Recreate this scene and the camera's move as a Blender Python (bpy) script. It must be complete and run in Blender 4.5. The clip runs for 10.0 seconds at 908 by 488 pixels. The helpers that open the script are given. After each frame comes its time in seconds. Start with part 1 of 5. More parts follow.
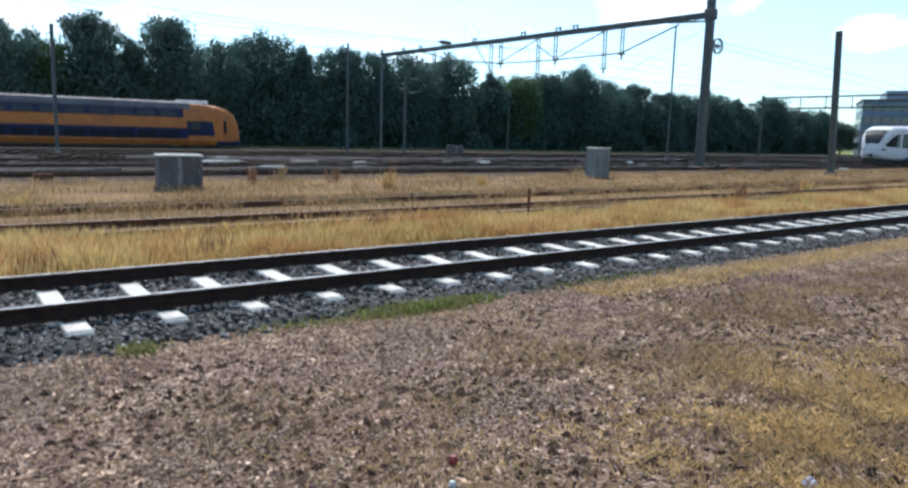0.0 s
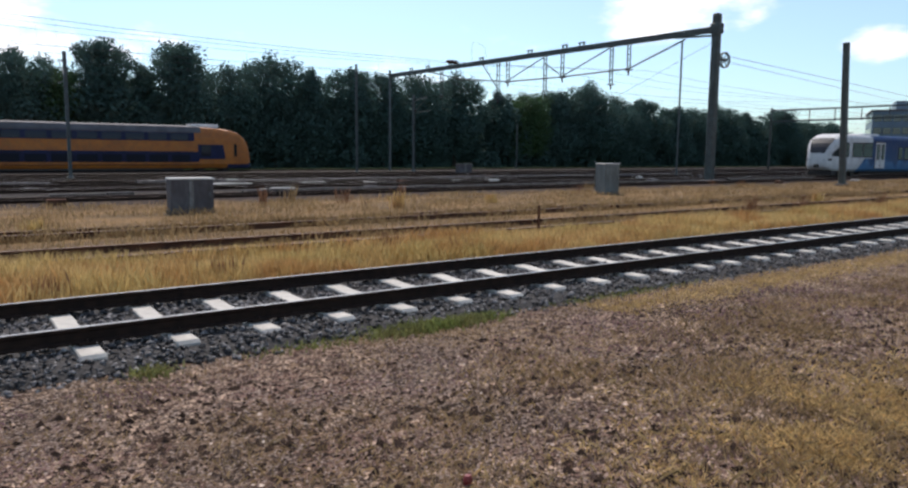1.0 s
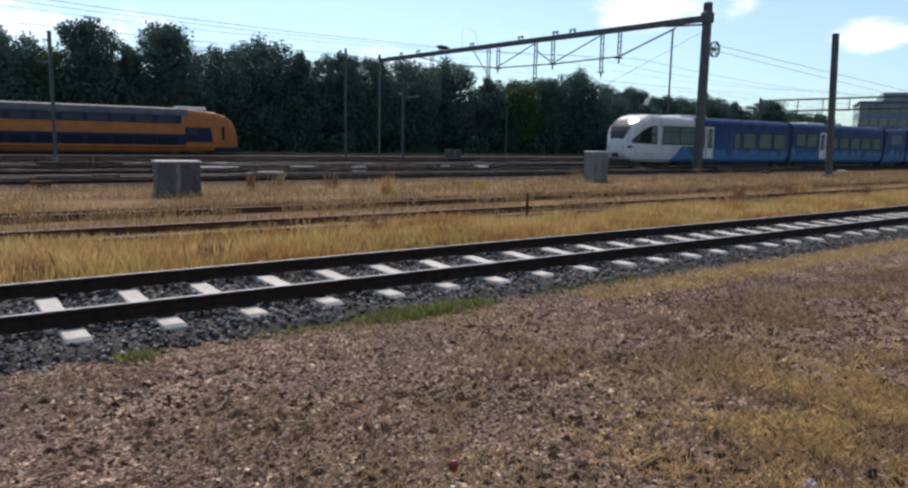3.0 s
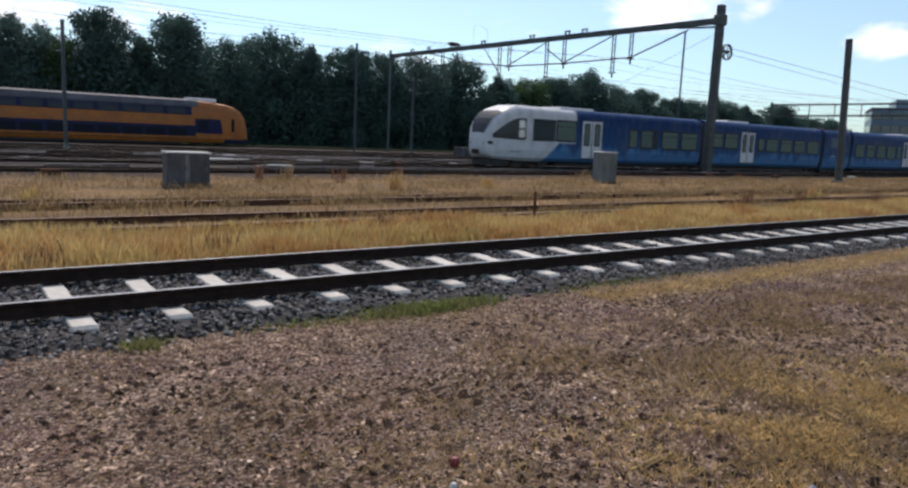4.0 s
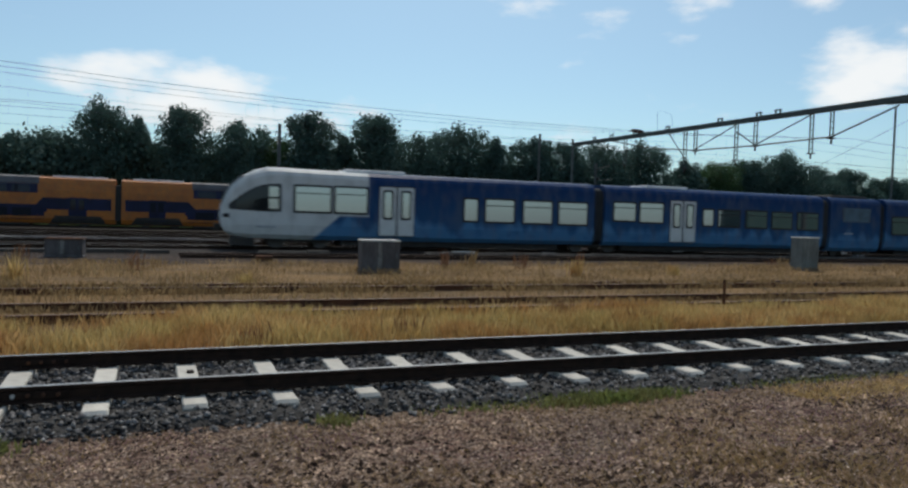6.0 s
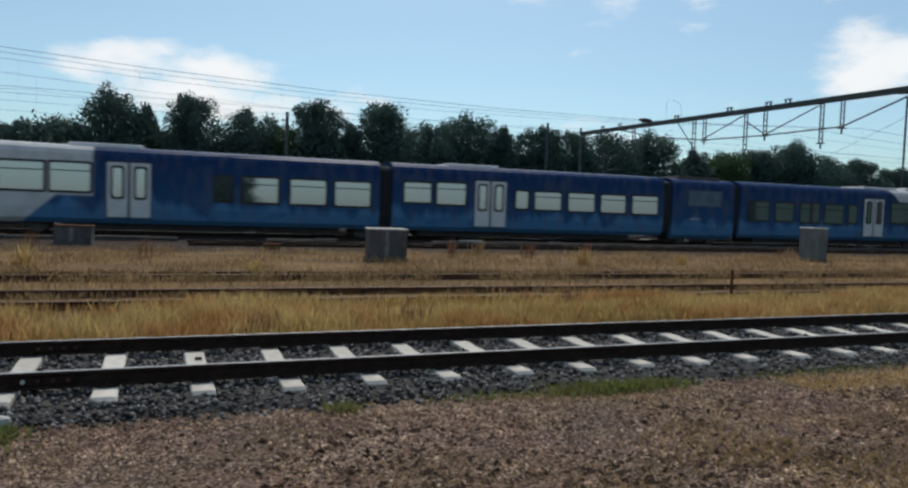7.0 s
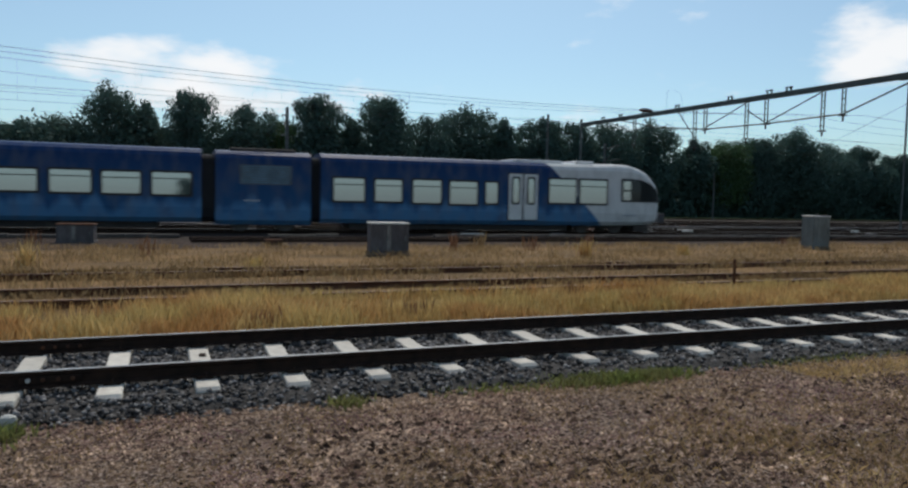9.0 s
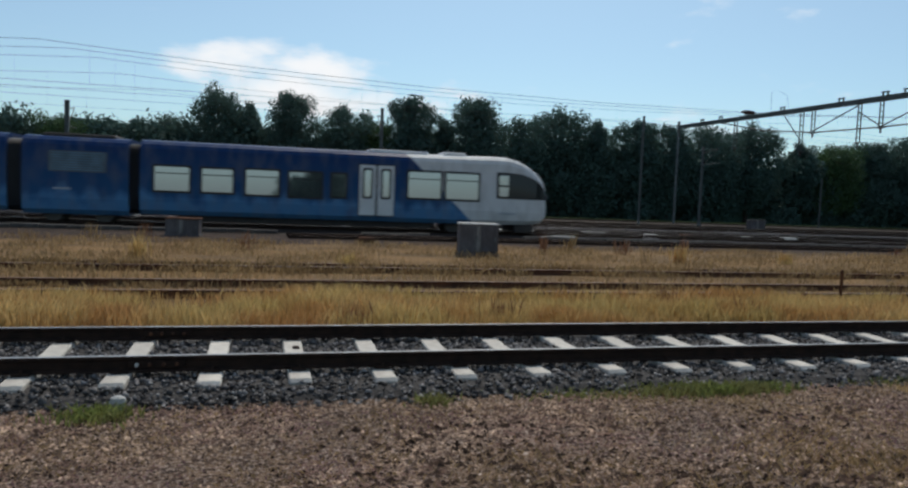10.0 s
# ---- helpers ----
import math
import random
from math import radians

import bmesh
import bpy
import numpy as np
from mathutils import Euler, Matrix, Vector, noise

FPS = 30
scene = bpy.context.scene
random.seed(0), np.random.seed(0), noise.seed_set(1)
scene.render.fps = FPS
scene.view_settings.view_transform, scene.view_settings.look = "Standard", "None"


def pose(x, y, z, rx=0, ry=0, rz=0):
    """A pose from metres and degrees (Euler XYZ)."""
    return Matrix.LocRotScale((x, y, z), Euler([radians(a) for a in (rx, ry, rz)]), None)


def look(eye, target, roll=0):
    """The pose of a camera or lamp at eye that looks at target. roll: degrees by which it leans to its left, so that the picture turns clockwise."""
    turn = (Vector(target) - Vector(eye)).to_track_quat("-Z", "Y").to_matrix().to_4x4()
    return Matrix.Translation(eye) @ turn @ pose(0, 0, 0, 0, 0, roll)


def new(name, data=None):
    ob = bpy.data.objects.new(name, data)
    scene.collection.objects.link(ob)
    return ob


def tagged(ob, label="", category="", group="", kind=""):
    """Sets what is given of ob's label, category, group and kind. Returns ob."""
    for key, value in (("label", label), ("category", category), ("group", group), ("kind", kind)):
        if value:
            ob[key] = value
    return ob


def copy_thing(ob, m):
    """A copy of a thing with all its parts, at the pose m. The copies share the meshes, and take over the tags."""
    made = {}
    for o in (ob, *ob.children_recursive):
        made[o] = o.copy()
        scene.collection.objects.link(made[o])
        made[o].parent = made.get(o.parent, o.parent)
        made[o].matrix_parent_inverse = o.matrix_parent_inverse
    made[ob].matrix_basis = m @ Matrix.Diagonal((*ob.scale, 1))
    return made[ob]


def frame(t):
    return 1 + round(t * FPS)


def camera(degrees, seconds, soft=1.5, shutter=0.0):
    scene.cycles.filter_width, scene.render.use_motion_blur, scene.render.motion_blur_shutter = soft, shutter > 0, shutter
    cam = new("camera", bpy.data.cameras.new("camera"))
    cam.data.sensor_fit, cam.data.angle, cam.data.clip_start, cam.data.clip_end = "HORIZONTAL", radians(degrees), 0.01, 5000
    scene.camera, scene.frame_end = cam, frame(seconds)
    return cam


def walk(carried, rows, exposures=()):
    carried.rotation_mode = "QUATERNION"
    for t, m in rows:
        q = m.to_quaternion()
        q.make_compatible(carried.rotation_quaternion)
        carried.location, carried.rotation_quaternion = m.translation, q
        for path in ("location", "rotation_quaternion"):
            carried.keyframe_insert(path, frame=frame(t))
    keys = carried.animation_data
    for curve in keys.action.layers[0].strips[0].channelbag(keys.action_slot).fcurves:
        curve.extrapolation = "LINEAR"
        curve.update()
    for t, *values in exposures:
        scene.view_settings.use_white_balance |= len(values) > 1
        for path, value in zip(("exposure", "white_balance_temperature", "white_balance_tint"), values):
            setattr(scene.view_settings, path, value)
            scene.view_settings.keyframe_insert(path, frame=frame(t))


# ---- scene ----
# camera: stands on the edge of the yard, eye about 1.75 m over the sleepers, panned by hand
EYE = (0.0, 0.0, 1.746)


def shift(t):
    """The eye swings a hand's width back as the body turns along with the train."""
    k = min(max((5.5 - t) / 1.5, 0.0), 1.0)
    return EYE[0] + 0.05 * k, EYE[1] + 0.12 * k, EYE[2] - 0.02 * k


cam = camera(63.57, 10.0, soft=2.4, shutter=0.4)
TURNS = [
    (0.0, -37.04, -8.44, -1.58), (0.5, -36.93, -5.76, 0.41), (1.0, -36.36, -7.03, -0.51),
    (1.5, -36.43, -7.27, -0.33), (2.0, -36.88, -7.95, -0.81), (2.5, -37.05, -8.04, -0.98),
    (4.0, -36.49, -8.32, -2.50), (4.5, -29.83, -9.05, -5.15), (5.0, -25.21, -2.44, -2.40),
    (5.5, -22.32, -0.61, -2.22), (6.0, -22.40, -2.12, -1.80), (7.5, -21.65, -3.41, -2.15),
    (8.0, -21.85, -4.20, -1.88), (8.5, -21.71, -3.33, -1.32), (9.0, -21.73, -3.55, -1.23),
    (9.5, -21.81, -3.52, -1.38), (9.7, -20.62, -3.25, -1.42), (9.8, -14.93, -3.63, -2.19),
    (10.0, -14.67, -3.67, -2.25)]
walk(cam, [(t, pose(*shift(t), 90 + p, r, y)) for t, y, p, r in TURNS],
     exposures=[(0.0, 0.56, 5950, 12), (0.5, 0.24, 6300, 15), (1.0, 0.0, 6500, 19), (2.5, -0.05, 6500, 20), (4.0, -0.08, 6500, 20), (4.5, 0.02, 6500, 20), (5.0, 0.08, 6500, 18), (5.5, -0.2, 6500, 8), (6.0, -0.56, 6500, 10), (7.5, -0.54, 6500, 11), (10.0, -0.53, 6500, 12)])

# ---- light: high sun beyond the yard, hazy blue sky with fair-weather cloud ----
SUN_AZ, SUN_EL = -20.0, 52.0     # degrees from +y towards -x, and up
world = bpy.data.worlds.new("sky")
scene.world = world
world.use_nodes = True
wn, wl = world.node_tree.nodes, world.node_tree.links
wn.clear()
w_out = wn.new("ShaderNodeOutputWorld")
w_bg = wn.new("ShaderNodeBackground")
w_bg.inputs["Strength"].default_value = 0.136
sky = wn.new("ShaderNodeTexSky")
sky.sky_type = "NISHITA"
sky.sun_disc = False
sky.sun_elevation = radians(SUN_EL)
sky.sun_rotation = radians(-SUN_AZ)
sky.air_density, sky.dust_density, sky.ozone_density = 0.9, 1.1, 2.0


def wmath(op, a, b=None, c=None):
    n = wn.new("ShaderNodeMath")
    n.operation = op
    for i, v in enumerate((a, b, c)):
        if v is None:
            continue
        if isinstance(v, (int, float)):
            n.inputs[i].default_value = v
        else:
            wl.new(v, n.inputs[i])
    return n.outputs[0]


w_geo = wn.new("ShaderNodeTexCoord")
w_map = wn.new("ShaderNodeMapping")
w_map.inputs["Scale"].default_value = (1.0, 1.0, 2.6)
w_map.inputs["Location"].default_value = (0.35, 0.0, 0.12)
wl.new(w_geo.outputs["Generated"], w_map.inputs["Vector"])
w_noise = wn.new("ShaderNodeTexNoise")
w_noise.inputs["Scale"].default_value = 9.0
w_noise.inputs["Detail"].default_value = 7.0
w_noise.inputs["Roughness"].default_value = 0.55
wl.new(w_map.outputs[0], w_noise.inputs["Vector"])
# fair-weather clouds: a low bank and some puffs, edges broken by the noise
CLOUDS = [(-2.8, 8.2, 7.0, 2.6, 1.0), (-13.5, 7.6, 3.5, 1.6, 0.7), (3.5, 8.5, 4.0, 1.5, 0.7), (-51.5, 10.5, 4.6, 2.4, 0.95), (-56.0, 12.0, 4.0, 2.6, 0.7), (-40.0, 15.8, 2.6, 1.2, 0.8),
          (-48.5, 16.0, 3.0, 1.3, 0.8), (-33.5, 15.2, 2.6, 1.4, 0.5), (-38.0, 13.6, 1.8, 0.8, 0.4), (-27.0, 17.5, 6.0, 2.0, 0.45), (-66.0, 7.6, 2.6, 1.3, 0.8),
          (-25.0, 4.0, 40.0, 3.0, 0.15)]
total = None
for az, el, ra, re, amp in CLOUDS:
    c = Vector((-math.sin(radians(az)) * math.cos(radians(el)), math.cos(radians(az)) * math.cos(radians(el)), math.sin(radians(el))))
    side = Vector((math.cos(radians(az)), math.sin(radians(az)), 0))
    up = side.cross(c).normalized() * -1
    parts_ = []
    for axis, r in ((side, ra), (up, re)):
        d = wn.new("ShaderNodeVectorMath")
        d.operation = "DOT_PRODUCT"
        wl.new(w_geo.outputs["Generated"], d.inputs[0])
        d.inputs[1].default_value = axis
        off = wmath("SUBTRACT", d.outputs["Value"], axis.dot(c))
        off = wmath("DIVIDE", off, math.sin(radians(r)))
        parts_.append(wmath("MULTIPLY", off, off))
    fwd = wn.new("ShaderNodeVectorMath")
    fwd.operation = "DOT_PRODUCT"
    wl.new(w_geo.outputs["Generated"], fwd.inputs[0])
    fwd.inputs[1].default_value = c
    blob = wmath("SUBTRACT", 1.0, wmath("ADD", parts_[0], parts_[1]))
    blob = wmath("MAXIMUM", blob, -1.0)
    blob = wmath("MULTIPLY", wmath("MULTIPLY", wmath("ADD", blob, 1.0), 0.5 * amp), wmath("GREATER_THAN", fwd.outputs["Value"], 0.5))
    total = blob if total is None else wmath("MAXIMUM", total, blob)
w_amount = wmath("ADD", total, wmath("MULTIPLY", wmath("SUBTRACT", w_noise.outputs["Fac"], 0.5), 2.1))
w_ramp = wn.new("ShaderNodeMapRange")
w_ramp.interpolation_type = "SMOOTHSTEP"
w_ramp.inputs["From Min"].default_value = 0.3
w_ramp.inputs["From Max"].default_value = 0.95
wl.new(w_amount, w_ramp.inputs["Value"])
w_mix = wn.new("ShaderNodeMix")
w_mix.data_type = "RGBA"
wl.new(wmath("ADD", wmath("MULTIPLY", w_ramp.outputs[0], 0.82), 0.13), w_mix.inputs["Factor"])
w_tint = wn.new("ShaderNodeMix")
w_tint.data_type, w_tint.blend_type = "RGBA", "MULTIPLY"
w_tint.inputs["Factor"].default_value = 1.0
w_tint.inputs[7].default_value = (0.79, 1.09, 1.12, 1)
wl.new(sky.outputs[0], w_tint.inputs[6])
wl.new(w_tint.outputs[2], w_mix.inputs[6])
w_mix.inputs[7].default_value = (10.0, 10.2, 10.2, 1)
wl.new(w_mix.outputs[2], w_bg.inputs["Color"])
wl.new(w_bg.outputs[0], w_out.inputs["Surface"])

sun_data = bpy.data.lights.new("sun", "SUN")
sun_data.energy, sun_data.angle, sun_data.color = 3.95, radians(0.53), (1.0, 0.93, 0.82)
sun = new("sun", sun_data)
sd = Vector((-math.sin(radians(SUN_AZ)) * math.cos(radians(SUN_EL)), math.cos(radians(SUN_AZ)) * math.cos(radians(SUN_EL)), math.sin(radians(SUN_EL))))
sun.matrix_world = look(sd * 200, (0, 0, 0))


# ---- materials ----
def material(name, color, rough=0.7, metal=0.0, color2=None, scale=3.0, detail=5.0, contrast=(0.35, 0.65),
             bump=0.0, bump_scale=40.0, fine=None, fine_scale=60.0, fine_amount=0.35, island=0.0, obj=0.0, spec=0.5, stretch=(1, 1, 1), through_light=0.0):
    m = bpy.data.materials.new(name)
    m.use_nodes = True
    nt = m.node_tree
    N, L = nt.nodes, nt.links
    b = N["Principled BSDF"]
    b.inputs["Roughness"].default_value = rough
    b.inputs["Metallic"].default_value = metal
    b.inputs["Specular IOR Level"].default_value = spec
    co = N.new("ShaderNodeTexCoord")
    mp = N.new("ShaderNodeMapping")
    mp.inputs["Scale"].default_value = stretch
    L.new(co.outputs["Object"], mp.inputs["Vector"])

    def noise_tex(s, d):
        n = N.new("ShaderNodeTexNoise")
        n.inputs["Scale"].default_value = s
        n.inputs["Detail"].default_value = d
        L.new(mp.outputs[0], n.inputs["Vector"])
        return n.outputs["Fac"]

    def mix(fac, a, c):
        x = N.new("ShaderNodeMix")
        x.data_type = "RGBA"
        if isinstance(fac, (int, float)):
            x.inputs["Factor"].default_value = fac
        else:
            L.new(fac, x.inputs["Factor"])
        for i, v in ((6, a), (7, c)):
            if isinstance(v, tuple):
                x.inputs[i].default_value = (*v, 1)
            else:
                L.new(v, x.inputs[i])
        return x.outputs[2]

    def ramp(v, lo, hi):
        r = N.new("ShaderNodeMapRange")
        r.inputs["From Min"].default_value, r.inputs["From Max"].default_value = lo, hi
        L.new(v, r.inputs["Value"])
        return r.outputs[0]

    col = color
    c2 = color2 or tuple(v * 0.7 for v in color)
    col = mix(ramp(noise_tex(scale, detail), *contrast), color, c2)
    if fine:
        r = N.new("ShaderNodeMath")
        r.operation = "MULTIPLY"
        L.new(ramp(noise_tex(fine_scale, 3.0), 0.45, 0.62), r.inputs[0])
        r.inputs[1].default_value = fine_amount
        col = mix(r.outputs[0], col, fine)
    if island or obj:
        if island:
            g = N.new("ShaderNodeNewGeometry").outputs["Random Per Island"]
        else:
            g = N.new("ShaderNodeObjectInfo").outputs["Random"]
        amt = island or obj
        r = N.new("ShaderNodeMapRange")
        r.inputs["To Min"].default_value, r.inputs["To Max"].default_value = 1 - amt, 1 + amt
        L.new(g, r.inputs["Value"])
        h = N.new("ShaderNodeHueSaturation")
        L.new(r.outputs[0], h.inputs["Value"])
        L.new(col, h.inputs["Color"])
        col = h.outputs[0]
    L.new(col, b.inputs["Base Color"])
    if bump:
        bp = N.new("ShaderNodeBump")
        bp.inputs["Strength"].default_value = bump
        bp.inputs["Distance"].default_value = 0.02
        L.new(noise_tex(bump_scale, 6.0), bp.inputs["Height"])
        L.new(bp.outputs[0], b.inputs["Normal"])
    if through_light:
        tr = N.new("ShaderNodeBsdfTranslucent")
        L.new(col, tr.inputs["Color"])
        mx = N.new("ShaderNodeMixShader")
        mx.inputs[0].default_value = through_light
        L.new(b.outputs[0], mx.inputs[1])
        L.new(tr.outputs[0], mx.inputs[2])
        L.new(mx.outputs[0], N["Material Output"].inputs["Surface"])
    return m


RAIL_RUST = material("rail_rust", (0.034, 0.02, 0.014), 0.85, 0.0, (0.02, 0.013, 0.01), 9, bump=0.4, bump_scale=90, spec=0.15)
RAIL_TOP = material("rail_worn_top", (0.52, 0.47, 0.43), 0.3, 0.7, (0.33, 0.27, 0.23), 6, bump=0.1)
RUST_BROWN = material("old_rust", (0.135, 0.06, 0.032), 0.9, 0.0, (0.06, 0.032, 0.022), 3, bump=0.4, spec=0.15)
RUST_TOP = material("rust_film_rail_top", (0.24, 0.145, 0.1), 0.55, 0.2, (0.15, 0.09, 0.065), 5, bump=0.2)
CONCRETE = material("sleeper_concrete", (0.58, 0.55, 0.48), 0.85, 0, (0.44, 0.41, 0.36), 6, bump=0.3, bump_scale=70, obj=0.12)
WOOD_DARK = material("creosoted_wood", (0.05, 0.04, 0.033), 0.9, 0, (0.025, 0.02, 0.018), 8, bump=0.5, obj=0.25)
BALLAST = material("ballast_stone", (0.18, 0.172, 0.165), 0.85, 0, (0.05, 0.047, 0.046), 7, bump=0.3, island=0.85, spec=0.3)
# bed far darker than its stones: the shade in their gaps, as colour
BALLAST_BED_SHADE = material("ballast_bed", (0.03, 0.027, 0.025), 0.95, 0, (0.015, 0.014, 0.013), 14, fine=(0.1, 0.092, 0.085), fine_scale=30, bump=0.8, bump_scale=28)
MAIN_BED = material("sooty_main_line_ballast", (0.026, 0.023, 0.021), 0.95, 0, (0.014, 0.012, 0.011), 6, fine=(0.075, 0.066, 0.06), fine_scale=18, bump=0.8, bump_scale=22)
STEEL_GREEN = material("weathered_grey_green_steel", (0.075, 0.092, 0.085), 0.6, 0.3, (0.05, 0.058, 0.054), 2.5, fine=(0.1, 0.075, 0.055), fine_scale=14, bump=0.15)
STEEL_GREY = material("galvanised_steel", (0.13, 0.145, 0.14), 0.6, 0.3, (0.09, 0.1, 0.098), 3, bump=0.1)
INSULATOR = material("brown_porcelain", (0.06, 0.035, 0.028), 0.2)
WIRE = material("oxidised_wire", (0.07, 0.075, 0.07), 0.6, 0.4)
BOX_GREY = material("weathered_grey_cabinet", (0.125, 0.115, 0.115), 0.75, 0, (0.068, 0.06, 0.062), 3, fine=(0.05, 0.042, 0.034), fine_scale=16, bump=0.2, stretch=(1, 1, 0.35))
BOX_LID = material("pale_lid", (0.5, 0.5, 0.46), 0.7, 0, (0.38, 0.37, 0.34), 5, bump=0.15)
BARK = material("bark", (0.055, 0.042, 0.03), 0.9, 0, (0.03, 0.024, 0.018), 6, bump=0.8, bump_scale=25)
# haze before the trees is put into this lifted teal leaf colour
LEAF = material("leaves", (0.074, 0.128, 0.108), 0.75, 0, (0.056, 0.106, 0.09), 0.25, island=0.25, spec=0.1, through_light=0.3)
LEAF_LIGHT = material("lighter_leaves", (0.07, 0.13, 0.055), 0.7, 0, (0.055, 0.1, 0.05), 0.3, island=0.4, spec=0.1, through_light=0.3)
STRAW = material("dry_tall_grass", (0.6, 0.43, 0.185), 0.9, 0, (0.5, 0.37, 0.145), 0.45, contrast=(0.42, 0.6), fine=(0.42, 0.2, 0.075), fine_scale=0.8, fine_amount=0.7, island=0.3, spec=0.1, through_light=0.4)
STRAW_SHORT = material("short_dry_grass", (0.385, 0.266, 0.132), 0.9, 0, (0.245, 0.165, 0.083), 0.5, island=0.45, spec=0.2, through_light=0.35)
WEED = material("green_weeds", (0.18, 0.215, 0.06), 0.7, 0, (0.2, 0.19, 0.075), 2.0, island=0.4, spec=0.2, through_light=0.4)
STRAW_GOLD = material("bleached_short_grass", (0.68, 0.48, 0.21), 0.95, 0, (0.5, 0.34, 0.145), 1.5, island=0.4, spec=0.1, through_light=0.3)
MOSS = material("mauve_dead_moss", (0.32, 0.18, 0.2), 0.95, 0, (0.2, 0.115, 0.125), 3.0, island=0.4, spec=0.1, through_light=0.2)
DOCK = material("dead_dock_stalks", (0.26, 0.13, 0.065), 0.9, 0, (0.18, 0.085, 0.045), 3, island=0.3, through_light=0.2)


def ground_material():
    """Trodden earth with dead grass and gravel near the eye, dry turf beyond, all by place on the plan."""
    m = bpy.data.materials.new("yard_ground")
    m.use_nodes = True
    N, L = m.node_tree.nodes, m.node_tree.links
    b = N["Principled BSDF"]
    b.inputs["Roughness"].default_value = 0.95
    b.inputs["Specular IOR Level"].default_value = 0.15
    co = N.new("ShaderNodeTexCoord")

    def nz(s, d=5.0, ro=0.55, sc=(1, 1, 1)):
        mp = N.new("ShaderNodeMapping")
        mp.inputs["Scale"].default_value = sc
        L.new(co.outputs["Object"], mp.inputs["Vector"])
        n = N.new("ShaderNodeTexNoise")
        n.inputs["Scale"].default_value, n.inputs["Detail"].default_value, n.inputs["Roughness"].default_value = s, d, ro
        L.new(mp.outputs[0], n.inputs["Vector"])
        return n.outputs["Fac"]

    def rng(v, lo, hi, a=0.0, c=1.0):
        r = N.new("ShaderNodeMapRange")
        for k, x in (("From Min", lo), ("From Max", hi), ("To Min", a), ("To Max", c)):
            r.inputs[k].default_value = x
        L.new(v, r.inputs["Value"])
        return r.outputs[0]

    def mix(fac, a, c):
        x = N.new("ShaderNodeMix")
        x.data_type = "RGBA"
        L.new(fac, x.inputs["Factor"])
        for i, v in ((6, a), (7, c)):
            if isinstance(v, tuple):
                x.inputs[i].default_value = (*v, 1)
            else:
                L.new(v, x.inputs[i])
        return x.outputs[2]

    def mul(a, c):
        x = N.new("ShaderNodeMath")
        x.operation = "MULTIPLY"
        for i, v in enumerate((a, c)):
            if isinstance(v, (int, float)):
                x.inputs[i].default_value = v
            else:
                L.new(v, x.inputs[i])
        return x.outputs[0]

    sep = N.new("ShaderNodeSeparateXYZ")
    L.new(co.outputs["Object"], sep.inputs[0])
    # earth: brown grey, mauve patches of low dead moss, straw patches growing towards +x
    col = mix(rng(nz(0.9), 0.38, 0.62), (0.235, 0.155, 0.107), (0.145, 0.094, 0.067))
    col = mix(mul(rng(nz(0.6, 5.0), 0.48, 0.6), 0.8), col, (0.235, 0.13, 0.13))
    straw = mul(rng(nz(0.7, 6.0), 0.4, 0.6), rng(sep.outputs["X"], -0.8, 4.0, 0.3, 1.0))
    col = mix(mul(straw, 0.62), col, (0.34, 0.215, 0.098))
    col = mix(mul(rng(nz(7, 5.0, 0.65), 0.46, 0.58), 0.8), col, (0.06, 0.037, 0.029))
    col = mix(mul(rng(nz(24, 4.0, 0.7), 0.5, 0.58), 0.9), col, (0.028, 0.018, 0.014))
    col = mix(mul(rng(nz(38, 3.0), 0.54, 0.6), 0.9), col, (0.45, 0.34, 0.27))
    # dry turf of the yard past the first track
    turf = mix(rng(nz(0.35, 6.0, 0.6, (0.5, 1.5, 1)), 0.4, 0.62), (0.28, 0.168, 0.073), (0.145, 0.095, 0.05))
    turf = mix(mul(rng(nz(5.0, 5.0), 0.5, 0.7), 0.6), turf, (0.13, 0.09, 0.05))
    skew = N.new("ShaderNodeMath")
    skew.operation = "MULTIPLY_ADD"
    L.new(sep.outputs["X"], skew.inputs[0])
    skew.inputs[1].default_value = -0.005
    L.new(sep.outputs["Y"], skew.inputs[2])
    col = mix(rng(skew.outputs[0], 8.9, 9.5), col, turf)
    # sooty gravel under the main lines, then dull grass beneath the trees
    soot = mix(rng(nz(9.0, 5.0), 0.4, 0.65), (0.026, 0.021, 0.018), (0.055, 0.044, 0.037))
    edge = N.new("ShaderNodeMath")
    edge.operation = "ADD"
    L.new(sep.outputs["Y"], edge.inputs[0])
    L.new(rng(nz(0.6), 0.3, 0.7, -1.6, 1.6), edge.inputs[1])
    rusty = mix(rng(nz(3.0, 5.0, 0.6), 0.4, 0.62), (0.032, 0.023, 0.019), (0.08, 0.053, 0.041))
    col = mix(rng(edge.outputs[0], 25.2, 26.8), col, rusty)
    col = mix(rng(edge.outputs[0], 29.5, 32.0), col, soot)
    col = mix(rng(edge.outputs[0], 81.0, 84.0), col, mix(rng(nz(0.4), 0.4, 0.6), (0.13, 0.17, 0.05), (0.21, 0.21, 0.08)))
    L.new(col, b.inputs["Base Color"])
    bp = N.new("ShaderNodeBump")
    bp.inputs["Strength"].default_value, bp.inputs["Distance"].default_value = 1.0, 0.06
    L.new(nz(17, 6.0, 0.75), bp.inputs["Height"])
    L.new(bp.outputs[0], b.inputs["Normal"])
    return m


GROUND = ground_material()


